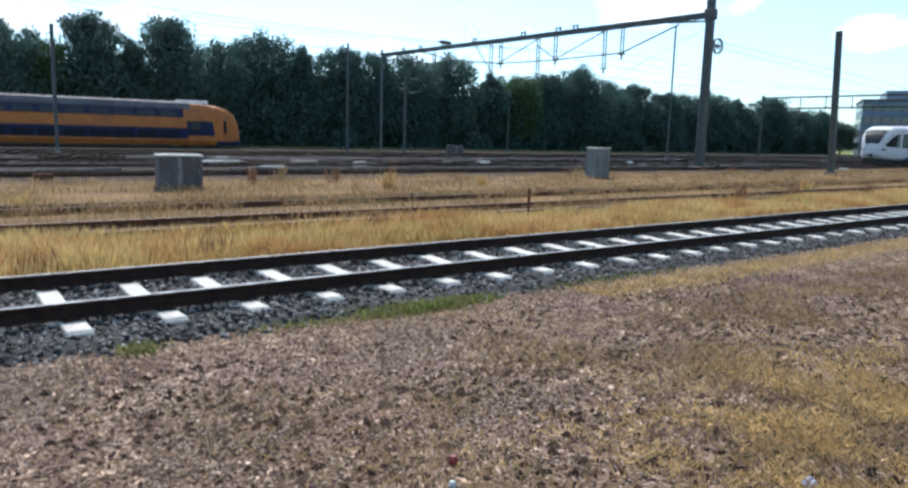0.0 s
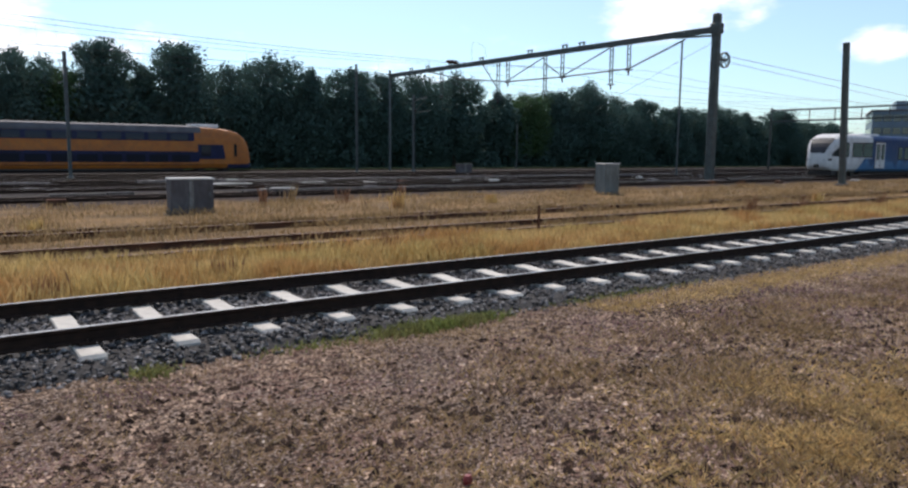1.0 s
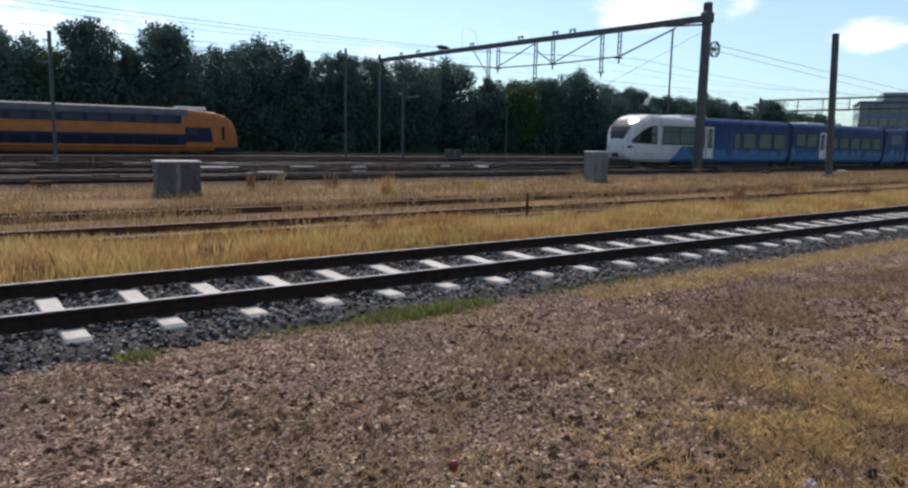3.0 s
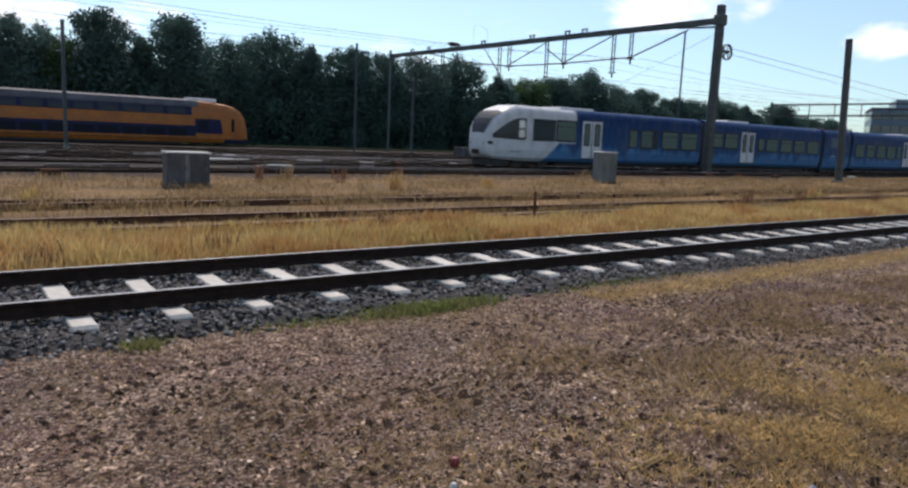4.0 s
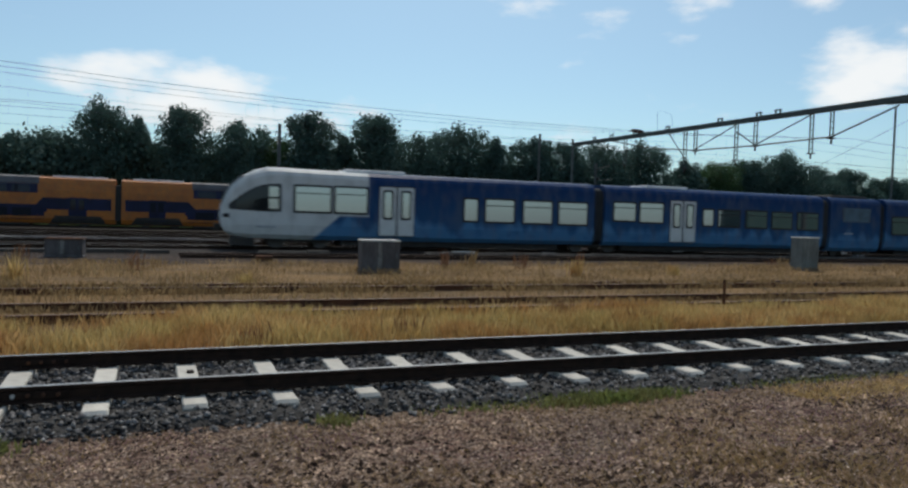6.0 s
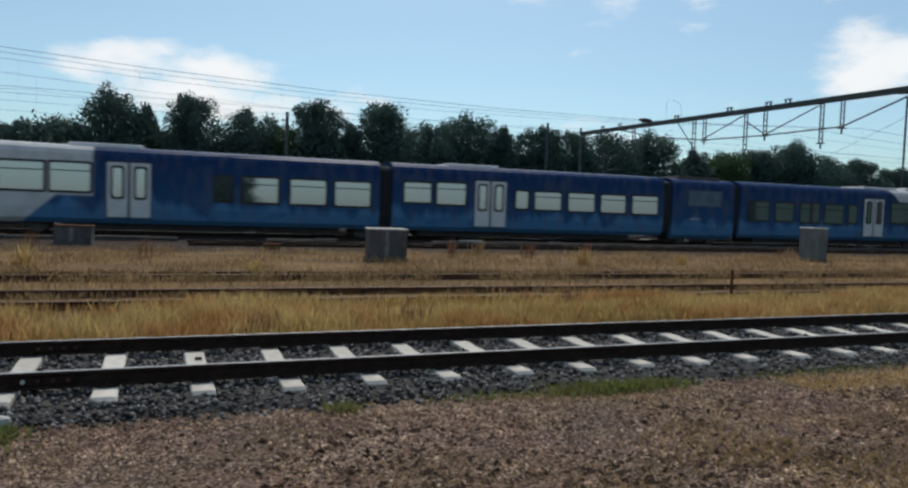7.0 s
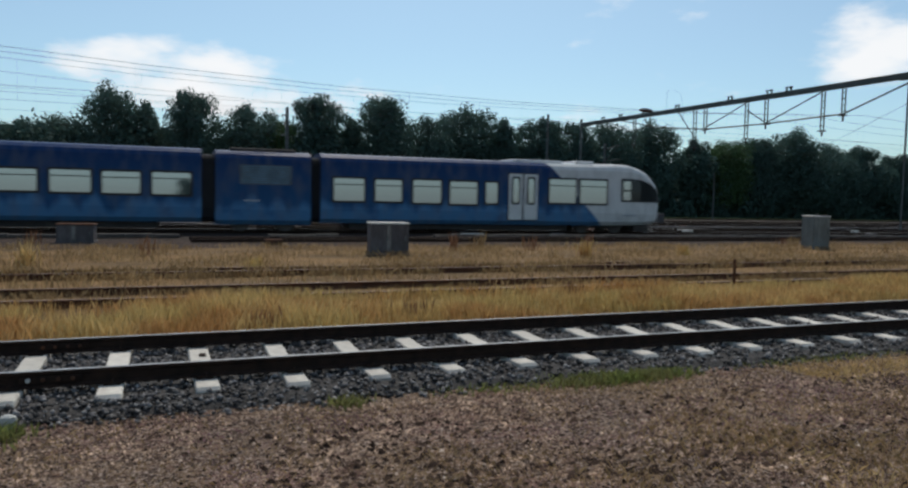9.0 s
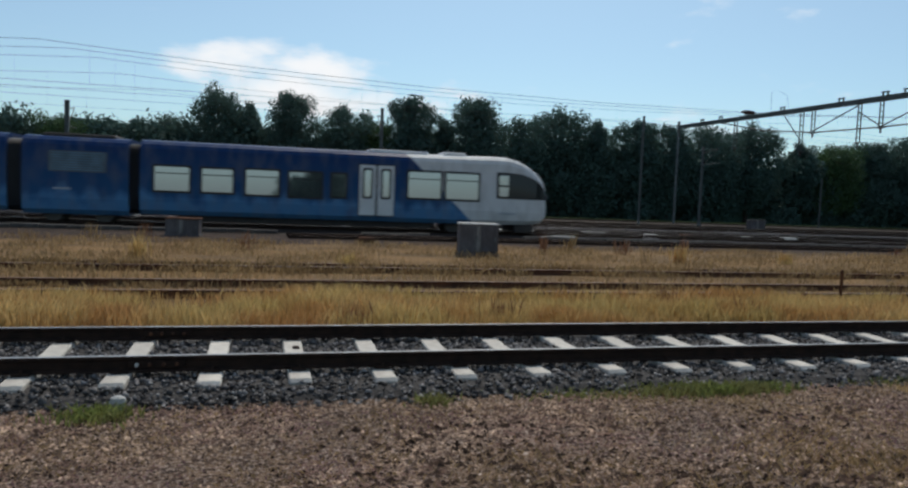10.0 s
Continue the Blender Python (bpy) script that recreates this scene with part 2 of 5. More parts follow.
# ---- mesh helpers ----
class Geo:
    """Collects faces for one mesh."""

    def __init__(self):
        self.v, self.f, self.mi = [], [], []

    def face(self, pts, mi=0):
        n = len(self.v)
        self.v += [tuple(p) for p in pts]
        self.f.append(tuple(range(n, n + len(pts))))
        self.mi.append(mi)

    def box(self, x0, x1, y0, y1, z0, z1, mi=0, bev=0.0, top=None):
        """Box with chamfered upright and top edges; top: inset (x, y) of the upper face."""
        tx, ty = top or (0, 0)
        if not bev:
            lo = [(x0, y0, z0), (x1, y0, z0), (x1, y1, z0), (x0, y1, z0)]
            hi = [(x0 + tx, y0 + ty, z1), (x1 - tx, y0 + ty, z1), (x1 - tx, y1 - ty, z1), (x0 + tx, y1 - ty, z1)]
            self.loft([lo, hi], mi)
        else:
            def ring(i, z, c):
                a, b_, c_, d = x0 + i, x1 - i, y0 + i, y1 - i
                return [(a + c, c_, z), (b_ - c, c_, z), (b_, c_ + c, z), (b_, d - c, z), (b_ - c, d, z), (a + c, d, z), (a, d - c, z), (a, c_ + c, z)]
            self.loft([ring(0, z0, bev), ring(0, z1 - bev, bev), ring(bev, z1, bev)], mi)

    def loft(self, rings, mi=0, caps=True):
        base, n = len(self.v), len(rings[0])
        for r in rings:
            self.v += [tuple(p) for p in r]
        for k in range(len(rings) - 1):
            for i in range(n):
                j = (i + 1) % n
                a = base + k * n
                self.f.append((a + i, a + j, a + n + j, a + n + i))
                self.mi.append(mi)
        if caps:
            self.f.append(tuple(base + i for i in reversed(range(n))))
            self.f.append(tuple(base + (len(rings) - 1) * n + i for i in range(n)))
            self.mi += [mi, mi]

    def tube(self, p, q, r0, r1=None, n=8, mi=0):
        p, q = Vector(p), Vector(q)
        r1 = r0 if r1 is None else r1
        d = (q - p).normalized()
        a = d.orthogonal().normalized()
        b_ = d.cross(a)
        self.loft([[p + (a * math.cos(2 * math.pi * i / n) + b_ * math.sin(2 * math.pi * i / n)) * r0 for i in range(n)],
                   [q + (a * math.cos(2 * math.pi * i / n) + b_ * math.sin(2 * math.pi * i / n)) * r1 for i in range(n)]], mi)

    def bar(self, p, q, w, h, mi=0):
        """Square bar from p to q, w wide and h high."""
        p, q = Vector(p), Vector(q)
        d = (q - p).normalized()
        s = d.cross(Vector((0, 0, 1)))
        s = s.normalized() if s.length > 1e-4 else Vector((1, 0, 0))
        u = s.cross(d).normalized()
        self.loft([[c + s * (i * w / 2) + u * (j * h / 2) for i, j in ((-1, -1), (1, -1), (1, 1), (-1, 1))] for c in (p, q)], mi)

    def mesh(self, name, mats, smooth=False):
        me = bpy.data.meshes.new(name)
        me.from_pydata(self.v, [], self.f)
        for m in mats:
            me.materials.append(m)
        if len(mats) > 1:
            me.polygons.foreach_set("material_index", self.mi)
        if smooth:
            me.polygons.foreach_set("use_smooth", [True] * len(me.polygons))
        me.update()
        return me

    def part(self, name, mats, parent=None, label="", smooth=False, at=None):
        ob = new(name, self.mesh(name, mats if isinstance(mats, (list, tuple)) else [mats], smooth))
        if at is not None:
            ob.matrix_basis = at
        if parent is not None:
            ob.parent = parent
        if label:
            tagged(ob, label)
        return ob


def thing(name, label, category, at=None, group="", kind=""):
    ob = new(name)
    ob.empty_display_size = 0.2
    if at is not None:
        ob.matrix_basis = at
    return tagged(ob, label, category, group, kind)


def fall(y):
    """Height of the yard: level to the middle main lines, 0.25 m lower at the far ones."""
    k = min(max((y - 45.0) / 20.0, 0.0), 1.0)
    return -0.25 * k * k * (3 - 2 * k)


def many(name, verts, faces, mat, label, category, parent=None, kind="stuff"):
    """One object out of numpy arrays of loose pieces."""
    me = bpy.data.meshes.new(name)
    verts, faces = np.asarray(verts, dtype=np.float32), np.asarray(faces, dtype=np.int32)
    me.vertices.add(len(verts))
    me.vertices.foreach_set("co", verts.ravel())
    k = faces.shape[1]
    me.loops.add(faces.size)
    me.loops.foreach_set("vertex_index", faces.ravel())
    me.polygons.add(len(faces))
    me.polygons.foreach_set("loop_start", np.arange(0, faces.size, k, dtype=np.int32))
    me.materials.append(mat)
    me.update(calc_edges=True)
    ob = new(name, me)
    if parent is not None:
        ob.parent = parent
    return tagged(ob, label, category, "", kind)


# ---- ground ----
g = Geo()
xs = [-3000, -900, -300, -120, -60, -30, -15, 0, 15, 30, 45, 60, 90, 130, 200, 400, 1000, 3000]
ys = [-1500, -300, -60, -12, -4, 0, 2.1, 4, 5, 6.1, 6.45, 9.4, 12, 14, 20, 26, 32, 38, 41, 44, 47, 50, 53, 56, 59, 62, 66, 72, 80, 120, 300, 900, 3000]


def near_rise(y):
    """The trodden ground lies a little under the sleepers and rises softly towards the eye."""
    if y > 6.45:
        return fall(y) - (0.12 if y < 9.6 else 0.09)
    return -0.12 + 0.12 * min(max((6.1 - y) / 4.0, 0), 1)


rows_ = [[(x, y, near_rise(y)) for x in xs] for y in ys]
for j in range(len(ys) - 1):
    for i in range(len(xs) - 1):
        g.face([rows_[j][i], rows_[j][i + 1], rows_[j + 1][i + 1], rows_[j + 1][i]])
tagged(g.part("ground", GROUND), "trodden brown earth and dry turf of a railway yard", "ground", "", "structure")


# ---- tracks ----
def rail_mesh(x0, x1):
    """A flat-bottomed rail: foot, web and head, its worn top a material of its own."""
    prof = [(-0.062, 0.0), (0.062, 0.0), (0.062, 0.012), (0.012, 0.03), (0.009, 0.1), (0.034, 0.115), (0.034, 0.137), (0.026, 0.145),
            (-0.026, 0.145), (-0.034, 0.137), (-0.034, 0.115), (-0.009, 0.1), (-0.012, 0.03), (-0.062, 0.012)]
    q = Geo()
    q.loft([[(x, y, z) for y, z in prof] for x in (x0, x1)])
    for i in range(len(prof)):
        if prof[i][1] == 0.145 and prof[(i + 1) % len(prof)][1] == 0.145:
            q.mi[i] = 1
    return q


def place(name, mesh, parent, m, label=""):
    ob = new(name, mesh)
    ob.parent = parent
    ob.matrix_basis = m
    if label:
        tagged(ob, label)
    return ob


SPACING, FIRST = 0.807, -0.381
TRACK = pose(-0.039, 8.012, 0, 0, 0, 0.282)
near_track = thing("railway_track", "dark rusty siding track on pale concrete sleepers", "railway track", TRACK, "yard tracks", "structure")
rail_near = rail_mesh(-120, 160).mesh("rail", [RAIL_RUST, RAIL_TOP])
for y in (-0.752, 0.752):
    place("rail", rail_near, near_track, pose(0, y, 0.012), "near-black rusty rail with a worn top")
q = Geo()
prof = [(-0.125, -0.2), (-0.106, -0.012), (-0.095, 0.0), (0.095, 0.0), (0.106, -0.012), (0.125, -0.2)]
q.loft([[(x, y, z - dz) for x, z in prof] for y, dz in ((-1.17, 0.03), (-1.14, 0.0), (-0.45, 0.0), (-0.3, 0.014), (0.3, 0.014), (0.45, 0.0), (1.14, 0.0), (1.17, 0.03))])
sleeper_mesh = q.mesh("sleeper", [CONCRETE])
q = Geo()
for s in (-1, 1):
    q.box(-0.07, 0.07, s * 0.062 - 0.028 if s < 0 else 0.034, s * 0.062 + 0.028 if s > 0 else -0.034, 0.0, 0.03)
    q.tube((0, s * 0.075, 0.02), (0, s * 0.075, 0.055), 0.016, 0.014, 6)
clip_mesh = q.mesh("rail_fastening", [RAIL_RUST])
sleeper_rng = random.Random(4)
for i in range(-14, 96):
    x = FIRST + SPACING * i + sleeper_rng.uniform(-0.015, 0.015)
    place("sleeper", sleeper_mesh, near_track, pose(x, sleeper_rng.uniform(-0.03, 0.03), sleeper_rng.uniform(-0.008, 0.004), 0, 0, sleeper_rng.uniform(-1.2, 1.2)))
    if -6 <= i <= 26:
        for y in (-0.752, 0.752):
            place("rail_fastening", clip_mesh, near_track, pose(x, y, 0.0))
# the one sleeper with a drilled dowel hole, plugged dark
q = Geo()
q.box(-0.036, 0.036, -0.06, 0.06, 0.0, 0.012, bev=0.006)
q.part("dowel_plug", RAIL_RUST, near_track, "dark square plug in a sleeper", at=pose(FIRST + SPACING * 1 + 0.025, 0.3, -0.012))
# bolted rail joint
for y, x in ((-0.752, -0.876), (0.752, -0.95)):
    q = Geo()
    q.box(x - 0.25, x + 0.25, y - 0.034, y - 0.012, 0.045, 0.112, bev=0.004)
    fish = q.part("fishplate", RAIL_RUST, near_track, "rusty bolted fishplate at a rail joint")
    for dx in (-0.175, -0.06, 0.06, 0.175):
        q = Geo()
        q.tube((x + dx, y - 0.034, 0.08), (x + dx, y - 0.06, 0.08), 0.02, 0.019, 6)
        q.part("bolt", BOX_LID if dx == -0.175 and y < 0 else RUST_BROWN, fish)


def far_track(y, z, x0, x1, mat_side, mat_top, label, sleepers=True, wood=True, rails=(-0.752, 0.752), turn=0.0, keep=1.0, sunk=0.0):
    t = thing("railway_track", label, "railway track", pose(0, y, z, 0, 0, turn), "yard tracks", "structure")
    me = rail_mesh(x0, x1).mesh("rail", [mat_side, mat_top])
    for dy in rails:
        place("rail", me, t, pose(0, dy, sunk if dy > 0 else 0))
    if sleepers:
        q = Geo()
        x = x0
        r = random.Random(int(y * 10))
        while x < x1:
            if r.random() < keep:
                q.box(x - 0.12, x + 0.12, -1.3, 1.3, -0.15, -0.004 + r.uniform(-0.01, 0.01), bev=0.01)
            x += 0.65 + r.uniform(-0.03, 0.03)
        ob = q.part("sleepers", WOOD_DARK if wood else CONCRETE, t)
        tagged(ob, "row of weathered sleepers", "", "", "stuff")
    return t


# two overgrown sidings, then the main lines
far_track(13.46, -0.095, -60, 110, RUST_BROWN, RUST_TOP, "overgrown rusty siding half buried in dry grass", True, keep=0.2)
far_track(17.55, -0.095, -60, 110, RUST_BROWN, RUST_TOP, "overgrown rusty siding in dry turf", True, keep=0.15, sunk=-0.07)
far_track(29.6, -0.11, 1, 110, RAIL_RUST, RUST_TOP, "disused dark siding on sooty gravel", True, keep=0.55)
LEAN = -math.degrees(math.atan(0.035))     # the first main lines run in slightly towards the sidings
for y in (36.45, 41.4, 45.8, 50.2, 57.5, 66.0, 78.6):
    turn = LEAN if y < 47 else 0
    far_track(y, fall(y) - 0.11, -110, 220, RAIL_RUST, RAIL_TOP, "main line track on sooty ballast", y < 47, turn=turn)
    q = Geo()
    z = fall(y) - 0.13
    q.loft([[(x, y + a + x * math.tan(radians(turn)), z + b_) for a, b_ in ((-2.6, -0.1), (-1.6, 0.0), (1.6, 0.0), (2.6, -0.1))] for x in (-110, 220)])
    tagged(q.part("ballast_bed", MAIN_BED), "sooty ballast bed of a main line", "ballast", "", "structure")

# crossovers between the main lines
for y, turn, x0, x1 in ((37.4, 5.8, -10, 34), (40.9, 5.6, 12, 62), (47.5, -5.2, 4, 46)):
    far_track(y - 14 * math.tan(radians(turn)) * (1 if turn > 0 else 0), fall(y) - 0.105, x0, x1, RAIL_RUST, RAIL_TOP, "crossover track between two main lines", False, turn=turn)

# ---- ballast of the first track ----
rs = np.random.RandomState(7)


def stones(name, n, x0, x1, y0, y1, zfun, lo, hi, mat, label, category, density=None, clear=False, thin=0.0, cheap=False):
    base = np.array([(1, 0, 0), (-1, 0, 0), (0, 1, 0), (0, -1, 0), (0, 0, 1), (0, 0, -1)], float)
    if cheap:
        base = np.array([(1, 0, -0.4), (-1, 0, -0.4), (0, 1, -0.4), (0, -1, -0.4), (0, 0, 0.9)], float)
    c = len(base)
    tri = np.array([(0, 2, 4), (2, 1, 4), (1, 3, 4), (3, 0, 4), (2, 0, 5), (1, 2, 5), (3, 1, 5), (0, 3, 5)])
    if cheap:
        tri = tri[:4]
    u = rs.rand(n)
    x = x0 + (x1 - x0) * (u ** density if density else u)
    y = rs.uniform(y0, y1, n)
    s = lo + (hi - lo) * rs.rand(n) ** 1.8
    if thin:
        k = np.array([noise.noise((a * 0.9 + thin, b_ * 0.9, thin)) for a, b_ in zip(x, y)])
        ok = k + rs.uniform(-0.3, 0.3, n) > -0.05
        x, y, s = x[ok], y[ok], s[ok]
        n = len(x)
    if clear:
        off = np.abs((x - FIRST + SPACING / 2) % SPACING - SPACING / 2)
        ok = (off > 0.115) | (np.abs(y) > 1.19)
        x, y, s = x[ok], y[ok], s[ok]
        n = len(x)
    v = base[None] * (s[:, None, None] * rs.uniform(0.6, 1.25, (n, c, 1))) + rs.normal(0, 0.22, (n, c, 3)) * s[:, None, None]
    a = rs.uniform(0, 6.28, n)
    ca, sa = np.cos(a), np.sin(a)
    vx = v[:, :, 0] * ca[:, None] - v[:, :, 1] * sa[:, None]
    vy = v[:, :, 0] * sa[:, None] + v[:, :, 1] * ca[:, None]
    v = np.stack([vx + x[:, None], vy + y[:, None], v[:, :, 2] * (0.55 if cheap else 0.75) + zfun(x, y)[:, None]], -1)
    f = tri[None] + (np.arange(n) * c)[:, None, None]
    return many(name, v.reshape(-1, 3), f.reshape(-1, 3), mat, label, category)


def bed_height(x, y):
    d = np.abs(y)
    return np.where(d < 1.25, -0.03, -0.03 - np.clip(d - 1.25, 0, 1) * 0.24) + rs.uniform(-0.03, 0.012, len(y))


g = Geo()
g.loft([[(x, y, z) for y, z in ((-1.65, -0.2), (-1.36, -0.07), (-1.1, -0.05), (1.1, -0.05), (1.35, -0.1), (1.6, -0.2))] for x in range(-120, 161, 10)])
tagged(g.part("ballast_bed", BALLAST_BED_SHADE, at=TRACK), "crushed-stone ballast bed of the siding, darkened as shade between stones", "ballast", "", "structure")
stones("ballast_stones", 29000, -5, 21, -1.66, 1.4, bed_height, 0.018, 0.042, BALLAST, "loose dark grey ballast stones between the sleepers", "ballast", 1.35, True).matrix_basis = TRACK
stones("ballast_stones", 9000, 21, 58, -1.6, 1.4, bed_height, 0.024, 0.046, BALLAST, "loose dark grey ballast stones between the sleepers", "ballast", 1.3, True).matrix_basis = TRACK
CHIP = material("gravel_chips", (0.37, 0.265, 0.19), 0.95, 0, (0.085, 0.05, 0.04), 6.0, contrast=(0.42, 0.58), detail=4.0, island=0.8, spec=0.1)


def earth(x, y):
    return -0.12 + 0.12 * np.clip((6.1 - y) / 4.0, 0, 1)


PEBBLE = material("pale_pebbles", (0.46, 0.38, 0.31), 0.9, 0, (0.3, 0.22, 0.17), 4.0, island=0.5, spec=0.15)
# earth and moss lumps; shade between tussocks is put into their near-black colour
CLOD_SHADE = material("earth_clods", (0.052, 0.034, 0.025), 1.0, 0, (0.022, 0.015, 0.012), 2.0, island=0.5, spec=0.05)
stones("earth_clods", 80000, -5, 19, -1.2, 6.4, lambda x, y: earth(x, y) + 0.002, 0.006, 0.021, CLOD_SHADE, "dark crumbs of dry earth and dead moss, coloured towards shade", "earth", 1.1, False, 5.0, True)
stones("gravel", 260000, -5, 16, -0.8, 6.4, lambda x, y: earth(x, y) + 0.002, 0.005, 0.019, CHIP, "small pale gravel chips strewn over trodden earth", "gravel", 1.15, False, 11.0, True)
q = Geo()
q.loft([[(-1.12 + math.cos(a) * r * 0.07, 6.5 + math.sin(a) * r * 0.048, z) for a in [k * math.pi / 4 + 0.3 for k in range(8)]] for r, z in ((0.8, -0.12), (1.0, -0.07), (0.85, -0.03), (0.4, -0.015))])
tagged(q.part("white_stone", BOX_LID), "chalk-white stone lying at the ballast edge", "stone")
q = Geo()
q.loft([[(2.34 + math.cos(a) * r * 0.03, 3.08 + math.sin(a) * r * 0.024, z) for a in [k * math.pi / 3 for k in range(6)]] for r, z in ((0.9, -0.04), (1.0, 0.0), (0.7, 0.018))])
RED = material("faded_red_plastic", (0.26, 0.03, 0.028), 0.5)
tagged(q.part("plastic_cap", RED), "small faded red plastic cap on the ground", "litter")
q = Geo()
q.loft([[(3.66 + math.cos(a) * r * 0.055, 1.81 + math.sin(a) * r * 0.04, z + 0.012 * math.sin(a * 3)) for a in [k * math.pi / 5 for k in range(10)]] for r, z in ((0.9, -0.02), (1.0, 0.02), (0.75, 0.035), (0.3, 0.03))])
tagged(q.part("wrapper", material("faded_blue_foil", (0.27, 0.26, 0.31), 0.6)), "crumpled faded lavender-grey wrapper on dry ground", "litter")
q = Geo()
q.loft([[(2.16 + math.cos(a) * r * 0.024, 2.85 + math.sin(a) * r * 0.02, z) for a in [k * math.pi / 3 + 0.4 for k in range(6)]] for r, z in ((0.8, -0.04), (1.0, -0.002), (0.6, 0.016))])
tagged(q.part("white_stone", BOX_LID), "small chalk-white pebble on trodden earth", "stone")


# ---- grass ----
def blades(name, n, x, y, z0, h, lean, width, mat, label, category):
    """Single blades: a bent strip of two triangles each."""
    a = rs.uniform(0, 6.28, n)
    la = rs.uniform(0, 6.28, n)
    ln = rs.normal(0, 1, n) * lean * h
    wx, wy = np.cos(a) * width / 2, np.sin(a) * width / 2
    dx, dy = np.cos(la) * ln, np.sin(la) * ln
    p0 = np.stack([x - wx, y - wy, z0], -1)
    p1 = np.stack([x + wx, y + wy, z0], -1)
    p2 = np.stack([x + wx * 0.8 + dx * 0.35, y + wy * 0.8 + dy * 0.35, z0 + h * 0.6], -1)
    p3 = np.stack([x + dx, y + dy, z0 + h], -1)
    v = np.stack([p0, p1, p2, p3], 1).reshape(-1, 3)
    f = (np.array([(0, 1, 2), (0, 2, 3)])[None] + (np.arange(n) * 4)[:, None, None]).reshape(-1, 3)
    return many(name, v, f, mat, label, category)


def patchy(n, x0, x1, y0, y1, pw=1.0, fx=0.35, fy=0.9, cut=0.0, seed=0.0):
    """Random places, thinned by a smooth noise over the plan."""
    x = x0 + (x1 - x0) * rs.rand(n) ** pw
    y = rs.uniform(y0, y1, n)
    k = np.array([noise.noise((a * fx + seed, b_ * fy, seed)) for a, b_ in zip(x, y)])
    keep = k + rs.uniform(-0.25, 0.25, n) > cut
    return x[keep], y[keep], k[keep]


x, y, k = patchy(190000, -13, 52, 9.35, 12.1, 1.15, 0.42, 1.1, cut=-0.3)
y += 0.005 * x
blades("tall_grass", len(x), x, y, np.full(len(x), -0.08), (0.22 + 0.15 * k + rs.uniform(-0.08, 0.1, len(x))).clip(0.07, 0.42) * np.clip((y - 9.1 - 0.005 * x) * 1.6, 0.45, 1), 0.2, 0.0055, STRAW, "tall straw-yellow dry grass between two tracks", "grass")
x, y, k = patchy(26000, 52, 96, 9.4, 12.1, 1.2, 0.42, 1.1, cut=-0.33)
y += 0.005 * x
blades("tall_grass", len(x), x, y, np.full(len(x), -0.08), (0.22 + 0.15 * k + rs.uniform(-0.08, 0.1, len(x))).clip(0.07, 0.42), 0.2, 0.02, STRAW, "tall straw-yellow dry grass between two tracks", "grass")
x, y, k = patchy(96000, -18, 72, 12.2, 26.2, 1.2, cut=-0.08, seed=3.0)
on = np.abs(y - 14.21) > 0.05
on &= np.abs(y - 16.8) > 0.05
x, y, k = x[on], y[on], k[on]
blades("dry_turf", len(x), x, y, np.full(len(x), -0.07), (0.09 + 0.14 * k + rs.uniform(0, 0.09, len(x))).clip(0.04, 0.36), 0.35, 0.016, STRAW_SHORT, "short dry bleached turf of the yard", "grass")
x, y, k = patchy(60000, -4, 16, 1.6, 6.45, 1.0, 1.0, 1.0, cut=-0.05, seed=9.0)
blades("dead_grass", len(x), x, y, earth(x, y) - 0.005, rs.uniform(0.012, 0.045, len(x)), 0.9, 0.006, STRAW_SHORT, "sparse dead grass on trodden earth", "grass")
x, y, k = patchy(105000, 1.2, 12, 0.5, 5.3, 1.2, 0.75, 0.75, cut=0.06, seed=14.0)
on = rs.rand(len(x)) < np.clip((x - 1.2) / 2.8, 0, 1) * np.clip((5.3 - y) / 1.6, 0, 1)
x, y, k = x[on], y[on], k[on]
blades("dead_grass", len(x), x, y, earth(x, y) - 0.005, rs.uniform(0.02, 0.07, len(x)), 0.7, 0.006, STRAW_SHORT, "straw-coloured patch of dead grass", "grass")
for line, cut, tall in ((12.6, 0.1, 0.14), (14.12, 0.05, 0.12), (16.7, 0.0, 0.17), (18.2, -0.1, 0.16)):
    x, y, k = patchy(16000, -16, 60, line - 0.16, line + 0.02, 1.2, 0.9, 0.5, cut=cut, seed=line)
    blades("dry_turf", len(x), x, y, np.full(len(x), -0.1), rs.uniform(0.5, 1.3, len(x)) * tall, 0.4, 0.012, STRAW_SHORT, "dry grass tufts along a buried rail", "grass")
for cx, cy, n, sx, sy, h in ((3.12, 6.44, 220, 0.4, 0.096, 0.032), (4.32, 6.4, 900, 0.336, 0.096, 0.072), (4.88, 6.4, 500, 0.28, 0.08, 0.064), (1.56, 6.36, 160, 0.096, 0.08, 0.056), (-1.24, 6.24, 420, 0.16, 0.096, 0.072), (7.6, 6.52, 400, 0.72, 0.08, 0.04)):
    x, y = rs.normal(cx, sx, n), rs.normal(cy, sy, n)
    blades("weeds", n, x, y, np.full(n, -0.12), rs.uniform(0.3, 1.0, n) * h + 0.03, 0.6, 0.014, WEED, "low green weeds growing at the ballast edge", "weeds")
